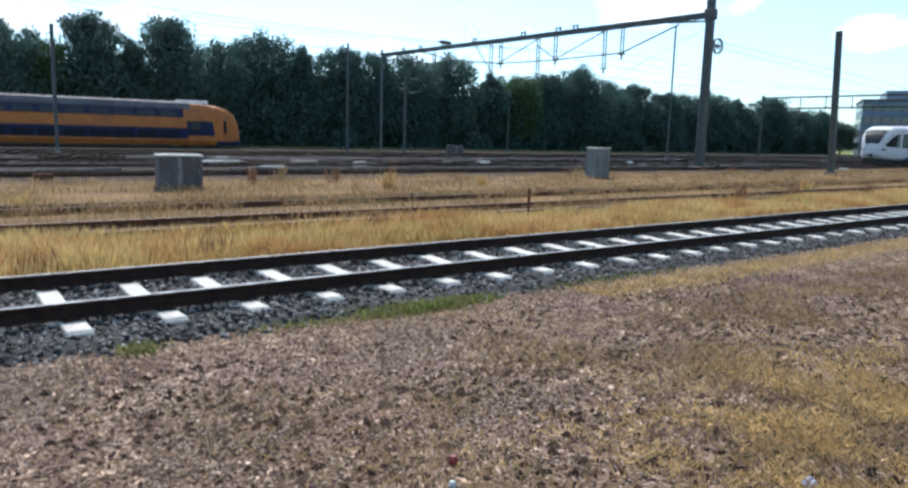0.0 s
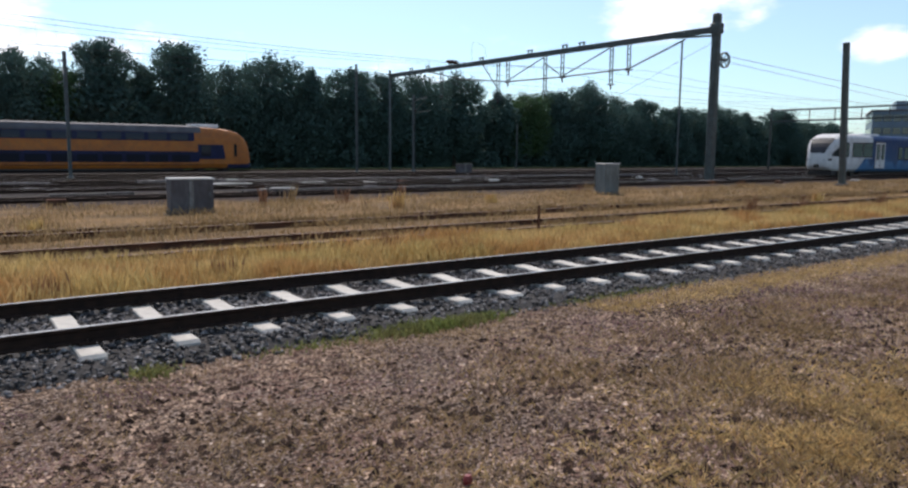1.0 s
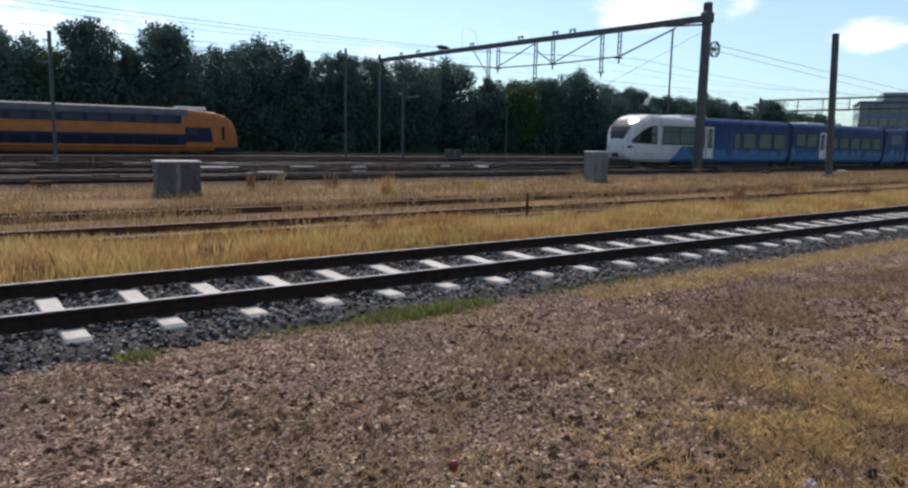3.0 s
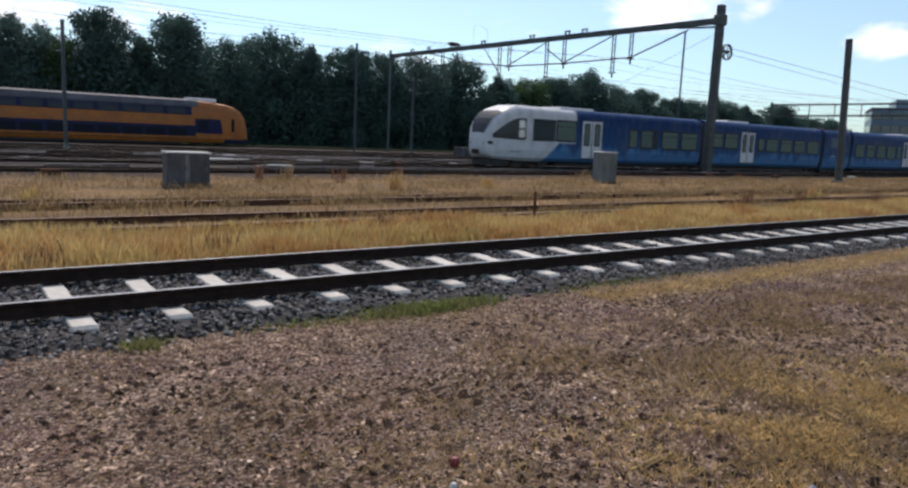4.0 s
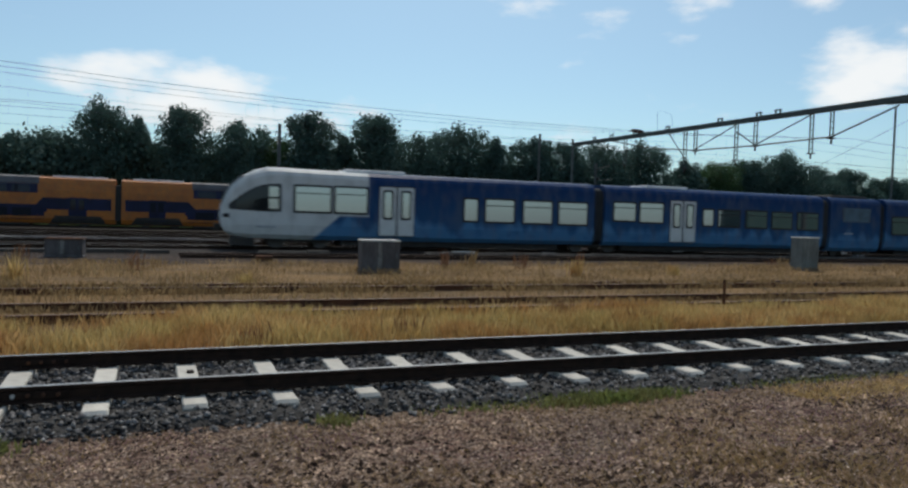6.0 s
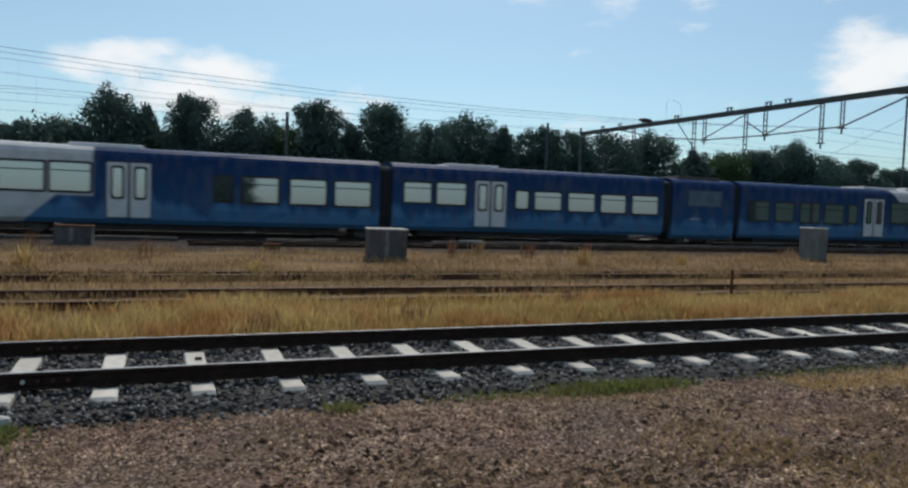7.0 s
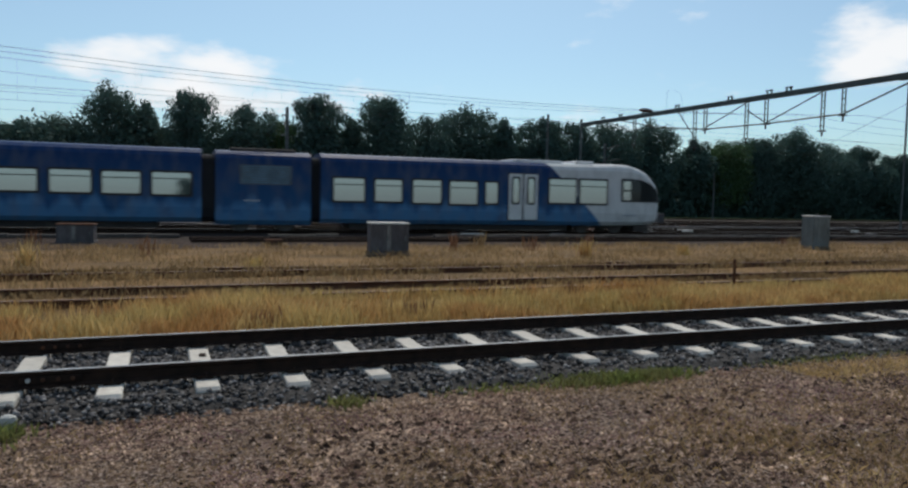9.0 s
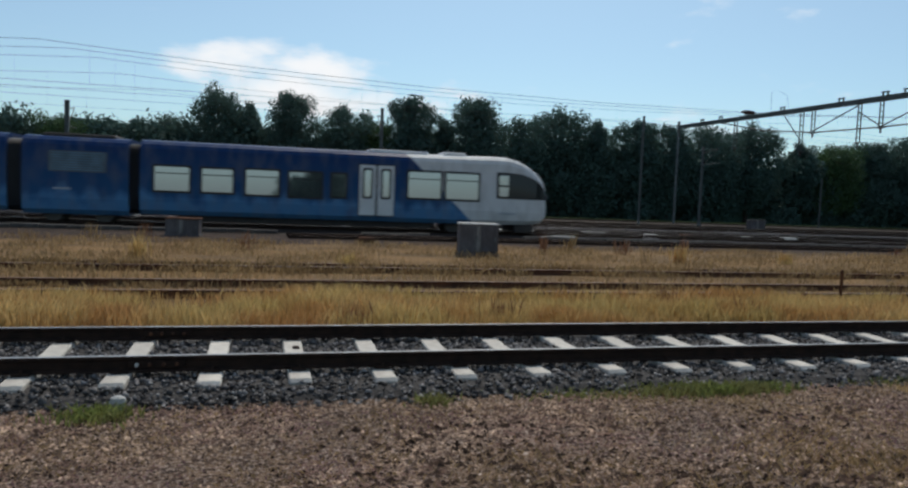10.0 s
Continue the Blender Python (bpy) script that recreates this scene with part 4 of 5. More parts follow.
# ---- trees ----
def crown_data(seed, h, w, n, leaf, low=0.18):
    """Leaf quads over irregular lobes. Returns vertices, faces and the lobes."""
    r = np.random.RandomState(seed)
    lobes = []
    m = 26
    for i in range(m):
        k = i / (m - 1)
        z = h * (low + (0.86 - low) * k)
        reach = w * math.sqrt(max(0.05, 1 - (abs(k - 0.42) / 0.62) ** 2.4)) * r.uniform(0.85, 1.1)
        a = i * 2.4 + r.uniform(-0.5, 0.5)
        d = reach * r.uniform(0.3, 0.72) * (1 if k < 0.93 else 0.3)
        lobes.append((d * math.cos(a), d * math.sin(a), z, max(0.3 * w, reach * r.uniform(0.38, 0.55)) * (1 if k < 0.9 else 0.75)))
    for i in range(13):
        a, d = r.uniform(0, 6.28), w * r.uniform(0.05, 0.85)
        lobes.append((d * math.cos(a), d * math.sin(a), h * (0.95 - r.uniform(0.05, 0.3) * d / w) - r.uniform(0.0, 0.9), w * r.uniform(0.17, 0.29)))
    lobes = np.array(lobes)
    m = len(lobes)
    idx = r.choice(m, n, p=lobes[:, 3] ** 2 / (lobes[:, 3] ** 2).sum())
    d = r.normal(0, 1, (n, 3))
    d /= np.linalg.norm(d, axis=1)[:, None]
    rad = lobes[idx, 3] * (0.45 + 0.85 * r.rand(n))
    c = lobes[idx, :3] + d * rad[:, None] * np.array([1, 1, 0.85])
    u = r.normal(0, 1, (n, 3))
    u /= np.linalg.norm(u, axis=1)[:, None]
    v = np.cross(d + r.normal(0, 0.6, (n, 3)), u)
    v /= np.linalg.norm(v, axis=1)[:, None]
    s = leaf * r.uniform(0.6, 1.4, n)[:, None]
    quad = np.stack([c - u * s, c - v * s * 0.55, c + u * s, c + v * s * 0.55], 1).reshape(-1, 3)
    return quad, np.arange(n * 4).reshape(n, 4), lobes


def tree(seed, h, w, mat, label, n=20000, leaf=0.15):
    t = thing("tree", label, "tree", None, "trees behind the yard")
    v, f, lobes = crown_data(seed, h, w * 1.08, n, leaf)
    q = Geo()
    r = random.Random(seed)
    rings = []
    for z, rad in ((0, 0.34), (0.4, 0.26), (h * 0.3, 0.2), (h * 0.6, 0.12), (h * 0.9, 0.03)):
        ox, oy = (r.uniform(-0.15, 0.15), r.uniform(-0.15, 0.15)) if z > 1 else (0, 0)
        rings.append([(ox + rad * math.cos(a), oy + rad * math.sin(a), z) for a in [k * math.pi / 4 for k in range(8)]])
    q.loft(rings)
    for lx, ly, lz, lr in lobes[::2]:
        q.tube((0, 0, max(1.2, lz * 0.72)), (lx, ly, lz), 0.09, 0.025, 5)
    q.part("trunk", BARK, t)
    ob = many("crown", v, f, mat, "", "", t, "")
    return t


KINDS = [(11, 12.0, 4.2, LEAF), (12, 12.0, 3.5, LEAF), (13, 12.0, 4.8, LEAF), (14, 12.0, 3.9, LEAF), (15, 12.0, 3.1, LEAF), (16, 12.0, 4.4, LEAF_LIGHT)]
# place along the line, height, width factor, kind
ROW = [(-38, 8.5, 1.2, 0), (-31, 8.0, 1.1, 2), (-24.5, 8.3, 1.0, 3), (-19, 8.6, 1.0, 5), (-13, 9.0, 1.0, 1), (-9.5, 9.2, 0.9, 2), (-5.0, 12.6, 0.8, 0), (-1.5, 11.0, 0.7, 4), (2.8, 12.4, 0.78, 3),
       (8.5, 11.2, 0.85, 2), (12.0, 10.2, 0.85, 5), (16.6, 13.4, 0.85, 1), (20.2, 10.6, 0.8, 4), (24.0, 13.2, 0.95, 3), (29.4, 11.2, 0.85, 2), (35.2, 13.1, 0.95, 0), (39.6, 11.6, 0.8, 4), (45.0, 12.5, 0.9, 1), (49.4, 11.8, 0.8, 3),
       (55.0, 12.0, 0.9, 2), (61.8, 12.8, 1.0, 0), (68.5, 10.6, 0.9, 4), (74.0, 10.8, 1.0, 5), (80.5, 11.4, 1.0, 3), (87.0, 13.0, 1.1, 0), (94.0, 10.8, 1.0, 2), (101, 11.5, 1.1, 1), (109, 10.3, 1.1, 3),
       (116, 10.2, 1.1, 2), (124, 11.2, 1.2, 0), (133, 10.2, 1.1, 4), (143, 11.1, 1.3, 3), (153, 9.2, 1.2, 2), (164, 7.8, 1.2, 5), (174, 7.2, 1.3, 0), (184, 6.4, 1.3, 3), (-48, 9, 1.3, 1), (-60, 10, 1.4, 2)]
masters = {}
tree_rng = random.Random(5)
for x, h, wf, kd in ROW:
    seed, bh, bw, mat = KINDS[kd]
    x, h = x * 1.1, h * 1.1
    y = 91.3 + tree_rng.uniform(-0.9, 1.3)
    m = Matrix.Translation((x, y, fall(80) - 0.1)) @ pose(0, 0, 0, 0, 0, tree_rng.uniform(0, 360)) @ Matrix.Diagonal((wf * h / 12, wf * h / 12, h / 12 * 1.05, 1))
    if kd not in masters:
        masters[kd] = tree(seed, bh, bw, mat, "dark-leaved broad tree in a dense row behind the tracks" if mat is LEAF else "lighter green leafy tree in a dense row")
        masters[kd].matrix_basis = m
    else:
        o = masters[kd]
        sc = o.matrix_basis.to_scale()
        new_m = m @ Matrix.Diagonal((1 / sc.x, 1 / sc.y, 1 / sc.z, 1))
        copy_thing(o, new_m)

# bushy trees at the near side of the yard, mirrored in the windows of passing trains
for x, y, h, wf, kd in ((0.2, -25.5, 5.0, 1.7, 0), (3.6, -24.5, 6.2, 1.9, 3)):
    m = Matrix.Translation((x, y, -0.4)) @ pose(0, 0, 0, 0, 0, x * 50) @ Matrix.Diagonal((wf * h / 12, wf * h / 12, h / 12, 1))
    sc = masters[kd].matrix_basis.to_scale()
    tagged(copy_thing(masters[kd], m @ Matrix.Diagonal((1 / sc.x, 1 / sc.y, 1 / sc.z, 1))), "low bushy tree at the near side of the yard", "tree")

# undergrowth closing the row to the ground: lobes of leaves before and behind the trunks
ur = np.random.RandomState(21)
n_l = 640
lx = ur.uniform(-77, 186, n_l)
lz = ur.uniform(0.2, 8.3, n_l)
ly = 90.8 + ur.uniform(-1.8, 2.8, n_l)
lr = ur.uniform(1.45, 2.65, n_l)
n = 185000
idx = ur.randint(0, n_l, n)
d = ur.normal(0, 1, (n, 3))
d /= np.linalg.norm(d, axis=1)[:, None]
c = np.stack([lx[idx], ly[idx], lz[idx] + fall(82)], -1) + d * (lr[idx] * (0.5 + 0.6 * ur.rand(n)))[:, None]
c[:, 2] = np.maximum(c[:, 2], -0.3)
u = ur.normal(0, 1, (n, 3))
u /= np.linalg.norm(u, axis=1)[:, None]
v = np.cross(d + ur.normal(0, 0.5, (n, 3)), u)
v /= np.linalg.norm(v, axis=1)[:, None]
s = 0.24 * ur.uniform(0.6, 1.4, n)[:, None]
quad = np.stack([c - u * s, c - v * s * 0.6, c + u * s, c + v * s * 0.6], 1).reshape(-1, 3)
many("undergrowth", quad, np.arange(n * 4).reshape(n, 4), LEAF, "dense dark undergrowth beneath the row of trees", "bushes")
g = Geo()
wood = random.Random(3)
rings = []
for i in range(0, 63):
    x = -79 + i * 4.4
    hh = 8.5 + wood.uniform(-1.3, 1.1)
    rings.append([(x, 93.0, -0.9), (x, 92.4 + wood.uniform(-0.6, 0.6), hh * 0.5), (x, 94.0, hh), (x, 97.5, hh * 0.9), (x, 99.5, -0.9)])
g.loft(rings)
# unseen wood behind the eye, added so that train windows mirror something dark
rings = []
for i in range(0, 60):
    x = 108 + i * 5.0
    hh = 24 + wood.uniform(-2, 2)
    rings.append([(x, -55.0, -0.5), (x, -55 - wood.uniform(0, 1.5), hh * 0.6), (x, -57, hh), (x, -62, hh * 0.9), (x, -64, -0.5)])
back = Geo()
back.loft(rings)
tagged(back.part("far_woods", LEAF), "unseen dark wood, added to darken the mirror in train windows", "woods", "", "stuff")
tagged(g.part("far_woods", LEAF), "dark wood behind the front row of trees", "woods", "", "stuff")


# ---- trains ----
def livery_material():
    """White ends, then deep blue with a paler printed landscape along the foot; by place on the train."""
    m = bpy.data.materials.new("white_and_blue_livery")
    m.use_nodes = True
    N, L = m.node_tree.nodes, m.node_tree.links
    b = N["Principled BSDF"]
    b.inputs["Roughness"].default_value = 0.45
    b.inputs["Specular IOR Level"].default_value = 0.14
    co = N.new("ShaderNodeTexCoord")
    sep = N.new("ShaderNodeSeparateXYZ")
    L.new(co.outputs["Object"], sep.inputs[0])

    def mth(op, a, c):
        n = N.new("ShaderNodeMath")
        n.operation = op
        for i, v in enumerate((a, c)):
            if isinstance(v, (int, float)):
                n.inputs[i].default_value = v
            else:
                L.new(v, n.inputs[i])
        return n.outputs[0]

    def mix(fac, a, c):
        x = N.new("ShaderNodeMix")
        x.data_type = "RGBA"
        L.new(fac, x.inputs["Factor"])
        for i, v in ((6, a), (7, c)):
            if isinstance(v, tuple):
                x.inputs[i].default_value = (*v, 1)
            else:
                L.new(v, x.inputs[i])
        return x.outputs[2]

    def nz(s, d, sc=(1, 1, 1)):
        mp = N.new("ShaderNodeMapping")
        mp.inputs["Scale"].default_value = sc
        L.new(co.outputs["Object"], mp.inputs["Vector"])
        n = N.new("ShaderNodeTexNoise")
        n.inputs["Scale"].default_value, n.inputs["Detail"].default_value = s, d
        L.new(mp.outputs[0], n.inputs["Vector"])
        return n.outputs["Fac"]

    def rng(v, lo, hi):
        r = N.new("ShaderNodeMapRange")
        r.inputs["From Min"].default_value, r.inputs["From Max"].default_value = lo, hi
        L.new(v, r.inputs["Value"])
        return r.outputs[0]

    u = mth("MINIMUM", sep.outputs["X"], mth("SUBTRACT", TRAIN_LEN, sep.outputs["X"]))
    # leading end: white up to the first door, a blue wedge below the windows; trailing end: one slanted edge
    lead = mth("MINIMUM", mth("SUBTRACT", 1.62, sep.outputs["Z"]), mth("SUBTRACT", mth("SUBTRACT", u, mth("MULTIPLY", sep.outputs["Z"], 1.1)), 4.05))
    lead = mth("MAXIMUM", lead, mth("SUBTRACT", u, 7.25))
    trail = mth("SUBTRACT", mth("SUBTRACT", u, mth("MULTIPLY", sep.outputs["Z"], 1.05)), 3.6)
    first = mth("LESS_THAN", sep.outputs["X"], TRAIN_LEN / 2)
    edge = mth("ADD", mth("MULTIPLY", lead, first), mth("MULTIPLY", trail, mth("SUBTRACT", 1.0, first)))
    blue = mix(rng(sep.outputs["Z"], 1.3, 3.3), (0.018, 0.078, 0.18), (0.006, 0.036, 0.12))
    # printed skyline: its height wanders along the train
    wander = mth("ADD", sep.outputs["Z"], mth("MULTIPLY", nz(0.9, 6.0, (1, 0, 0)), -3.2))
    blue = mix(mth("MULTIPLY", rng(wander, -0.1, -0.5), 0.8), blue, (0.085, 0.225, 0.4))
    blue = mix(mth("MULTIPLY", rng(nz(1.6, 5.0), 0.52, 0.7), 0.35), blue, (0.008, 0.028, 0.12))
    col = mix(rng(edge, 0.06, -0.06), blue, (0.62, 0.62, 0.6))
    dirt = mth("MULTIPLY", mth("MULTIPLY", rng(nz(2.2, 6.0, (1, 1, 0.4)), 0.45, 0.75), 0.35), 1.0)
    col = mix(dirt, col, (0.17, 0.16, 0.15))
    L.new(col, b.inputs["Base Color"])
    return m


TRAIN_LEN = 61.2
LIVERY = livery_material()
DOOR_WHITE = material("white_door_paint", (0.66, 0.66, 0.64), 0.4, 0, (0.58, 0.58, 0.56), 2)
RUBBER = material("black_rubber", (0.02, 0.02, 0.022), 0.6)
UNDER = material("sooty_underframe", (0.035, 0.032, 0.03), 0.8, 0.2, (0.06, 0.05, 0.042), 4, bump=0.3)
WHEEL = material("wheel_steel", (0.1, 0.085, 0.075), 0.5, 0.6)
ROOF_LIGHT = material("pale_roof_cover", (0.75, 0.75, 0.74), 0.5, 0, (0.62, 0.62, 0.6), 2)
LAMP_GLASS = material("headlamp_glass", (0.6, 0.62, 0.63), 0.1, 0.2)
TEXT_GREY = material("grey_lettering", (0.4, 0.42, 0.45), 0.6)


def coated_glass(name, tint, mirror):
    """Sun-coated train window: a strong sky mirror over a dim interior."""
    m = bpy.data.materials.new(name)
    m.use_nodes = True
    N, L = m.node_tree.nodes, m.node_tree.links
    b = N["Principled BSDF"]
    b.inputs["Base Color"].default_value = (*tint, 1)
    b.inputs["Roughness"].default_value = 0.5
    b.inputs["Specular IOR Level"].default_value = 0.08
    gl = N.new("ShaderNodeBsdfGlossy")
    gl.inputs["Roughness"].default_value = 0.03
    gl.inputs["Color"].default_value = (0.93, 0.93, 1.0, 1)
    mx = N.new("ShaderNodeMixShader")
    mx.inputs[0].default_value = mirror
    L.new(b.outputs[0], mx.inputs[1])
    L.new(gl.outputs[0], mx.inputs[2])
    L.new(mx.outputs[0], N["Material Output"].inputs["Surface"])
    return m


GLASS_TRAIN = coated_glass("coated_train_glass", (0.03, 0.035, 0.042), 0.38)
GLASS_CAB = coated_glass("cab_glass", (0.01, 0.011, 0.013), 0.03)
GLASS_DIM = coated_glass("dim_train_glass", (0.016, 0.018, 0.026), 0.02)

NOSE = [(0.4, 1.25, 1.78, 0.45), (0.44, 1.02, 2.0, 0.7), (0.52, 0.85, 2.28, 0.92), (0.64, 0.7, 2.6, 1.06), (0.85, 0.58, 2.94, 1.2), (1.12, 0.53, 3.2, 1.3), (1.46, 0.5, 3.45, 1.37), (1.9, 0.48, 3.68, 1.42), (2.44, 0.47, 3.83, 1.44), (3.2, 0.45, 3.85, 1.45), (3.9, 0.44, 3.83, 1.45)]


def nose_at(x):
    for (a, *p), (b_, *q_) in zip(NOSE, NOSE[1:]):
        if x <= b_:
            k = max(0.0, (x - a) / (b_ - a))
            return [u + (v - u) * k for u, v in zip(p, q_)]
    return [0.44, 3.83, 1.45]


def section(x, z0, z1, w):
    """Cross-section of a rail car: tucked foot, flat side, rounded cantrail and roof."""
    h = z1 - z0
    c = min(0.42, h * 0.35)
    half = [(0.82 * w, z0), (0.95 * w, z0 + 0.06 * h), (w, z0 + 0.2 * h), (w, z0 + 0.55 * h), (w * 0.985, z1 - c), (w * 0.93, z1 - c * 0.55), (w * 0.8, z1 - c * 0.2), (w * 0.5, z1 - c * 0.03)]
    return [(x, y, z) for y, z in half] + [(x, -y, z) for y, z in reversed(half)]


def side_width(x, z):
    """Half-width of the nose at height z."""
    z0, z1, w = nose_at(x)
    half = section(x, z0, z1, w)[:8]
    for (_, ya, a), (_, yb, b_) in zip(half, half[1:]):
        if z <= b_:
            return ya + (yb - ya) * max(0.0, (z - a) / (b_ - a))
    return half[-1][1]


def rect_panel(x0, x1, z0, z1, y, t, mi=0, q=None, c=0.06, tilt=0.0):
    """Rounded upright panel on the side at y, t thick outwards (towards -y)."""
    q = q or Geo()
    ring = []
    for cx, cz, a0 in ((x1 - c, z0 + c, -90), (x1 - c, z1 - c, 0), (x0 + c, z1 - c, 90), (x0 + c, z0 + c, 180)):
        for k in range(3):
            a = radians(a0 + 45 * k)
            ring.append((cx + c * math.cos(a), cz + c * math.sin(a)))
    q.loft([[(a, y, z) for a, z in ring], [(a, y - t + tilt * (z - z0), z) for a, z in ring]], mi)
    return q


def add_window(parent, x0, x1, z0, z1, y, glass):
    q = rect_panel(x0 - 0.1, x1 + 0.1, z0 - 0.1, z1 + 0.1, y, 0.015)
    w = q.part("window", RUBBER, parent)
    q = rect_panel(x0, x1, z0, z1, y - 0.015, 0.02, tilt=0.006)
    q.part("pane", glass, w)
    if x1 - x0 > 1.0:
        q = Geo()
        zt = z1 - 0.27 * (z1 - z0)
        q.box(x0 + 0.03, x1 - 0.03, y - 0.052, y - 0.03, zt - 0.022, zt + 0.022)
        q.part("vent_bar", RUBBER, w)
    return w


def add_door(parent, x0, x1, z0, z1, y):
    q = rect_panel(x0 - 0.05, x1 + 0.05, z0 - 0.04, z1 + 0.05, y, 0.01, c=0.03)
    d = q.part("door", RUBBER, parent, "white double door with tall windows")
    xm = (x0 + x1) / 2
    for a, b_ in ((x0, xm - 0.05), (xm + 0.05, x1)):
        q = rect_panel(a, b_, z0, z1, y - 0.01, 0.022, c=0.03)
        q.part("door_leaf", DOOR_WHITE, d)
        q = rect_panel(a + 0.14, b_ - 0.14, z0 + 0.78, z1 - 0.14, y - 0.032, 0.008, c=0.1)
        q.part("pane_frame", RUBBER, d)
        q = rect_panel(a + 0.23, b_ - 0.23, z0 + 0.88, z1 - 0.24, y - 0.04, 0.02, c=0.08, tilt=0.006)
        q.part("pane", GLASS_TRAIN, d)
    return d


def wheelset(parent, x, z=0.43, r=0.43):
    for y in (-0.75, 0.75):
        q = Geo()
        q.tube((x, y - 0.06, z), (x, y + 0.06, z), r, r, 20)
        q.tube((x, y - 0.085, z), (x, y + 0.085, z), r * 0.35, r * 0.35, 12)
        q.part("wheel", WHEEL, parent)


def bogie(parent, x, base=2.1):
    q = Geo()
    for y in (-0.95, 0.95):
        q.box(x - base / 2 - 0.4, x + base / 2 + 0.4, y - 0.07, y + 0.07, 0.32, 0.55, bev=0.03)
    q.box(x - 0.3, x + 0.3, -0.95, 0.95, 0.3, 0.6, bev=0.03)
    b_ = q.part("bogie", UNDER, parent)
    for s in (-1, 1):
        wheelset(b_, x + s * base / 2)


blue_train = thing("passenger_train", "four-part white and blue regional train under way", "train", pose(77, 33.7, 0))
SIDE = -1.452


def body_shell(x0, x1, roof=3.8, z0=0.44, name="car_body"):
    q = Geo()
    q.loft([section(x, z0, roof, 1.45) for x in (x0, x0 + 0.08, x1 - 0.08, x1)])
    return q.part(name, LIVERY, blue_train)


def end_car(mirror):
    """Car with a rounded driver's cab; mirror turns it to the other end of the train."""
    def X(x):
        return TRAIN_LEN - x if mirror else x
    q = Geo()
    tip = 0.35 if mirror else 0.0
    secs = [section(X(x - tip * (1 - x / 3.9)), z0, z1, w) for x, z0, z1, w in NOSE]
    secs += [section(X(x), 0.44, z1, 1.45) for x, z1 in ((6.8, 3.8), (19.48 if mirror else 19.9, 3.8))]
    q.loft(secs)
    body = q.part("car_body", LIVERY, blue_train, smooth=False)

    def span(a, b_):
        return (min(X(a), X(b_)), max(X(a), X(b_)))
    # cab side window: follows the narrowing nose
    for s in (-1, 1):
        q = Geo()
        pts = [(0.8, 1.86, 1.95), (1.15, 1.84, 2.3), (1.6, 1.82, 2.62), (2.1, 1.8, 2.85), (2.55, 1.8, 2.95), (3.0, 1.8, 2.97)]
        if mirror:
            pts = [(0.52, 1.82, 1.95), (0.64, 1.82, 2.14), (0.85, 1.82, 2.42), (1.12, 1.82, 2.64), (1.46, 1.82, 2.8), (1.9, 1.82, 2.93), (2.44, 1.82, 2.97), (3.0, 1.82, 2.97)]
        for off, grow, mat, nm in ((0.012, 0.07, RUBBER, "cab_window"), (0.02, 0.0, GLASS_CAB, "pane")):
            q = Geo()
            prev = None
            for x, za, zb in pts:
                xx = x + (grow if x == 3.0 else -grow if x == pts[0][0] else 0)
                xx -= tip * (1 - xx / 3.9)
                cur = []
                for i in range(5):
                    z = za - grow + (zb - za + 2 * grow) * i / 4
                    cur.append((X(xx), s * (side_width(x, z) + off), z))
                for i in range(4 if prev else 0):
                    q.face([prev[i], cur[i], cur[i + 1], prev[i + 1]])
                prev = cur
            ob = q.part(nm, mat, blue_train if nm == "cab_window" else cabw)
            if nm == "cab_window":
                cabw = ob
        for a, b_, za, zb in ((2.5, 2.95, 2.42, 2.9), (2.5, 2.95, 1.86, 2.34)):
            y = s * 1.445
            q = Geo()
            x0, x1 = span(a - tip * (1 - a / 3.9), b_ - tip * (1 - b_ / 3.9))
            q.box(x0, x1, min(y, y + s * 0.035), max(y, y + s * 0.035), za, zb, bev=0.01)
            q.part("sliding_pane", GLASS_TRAIN, cabw)
    # windscreen on the raked front
    q = Geo()
    prev = None
    for x in (0.46, 0.52, 0.64, 0.75, 0.85, 0.98, 1.12, 1.28, 1.42):
        z0, z1, w = nose_at(x)
        row = [(X(x - 0.02 - tip * (1 - x / 3.9)), y * w, z1 + 0.02 - abs(y) ** 3 * 0.12) for y in (-0.78, -0.4, 0, 0.4, 0.78)]
        if prev:
            for i in range(4):
                q.face([prev[i], prev[i + 1], row[i + 1], row[i]])
        prev = row
    q.part("windscreen", GLASS_CAB, blue_train, "dark raked windscreen")
    for s in (-1, 1):
        q = Geo()
        q.tube((X(0.42), s * 0.6, 1.45), (X(0.56), s * 0.66, 1.45), 0.11, 0.13, 10)
        q.part("headlight", LAMP_GLASS, blue_train)
        q = Geo()
        q.tube((X(0.54), s * 0.92, 1.5), (X(0.8), s * 1.1, 1.5), 0.1, 0.13, 8)
        q.part("marker_lamp", RUBBER, blue_train)
    q = Geo()
    a, b_ = span(0.12, 0.8)
    q.box(a, b_, -0.17, 0.17, 0.78, 1.08, bev=0.04)
    q.part("coupler", UNDER, blue_train)
    q = Geo()
    a, b_ = span(0.9, 1.9)
    q.box(a, b_, -1.1, 1.1, 0.12, 0.5, bev=0.05)
    q.part("snow_plough", UNDER, blue_train)
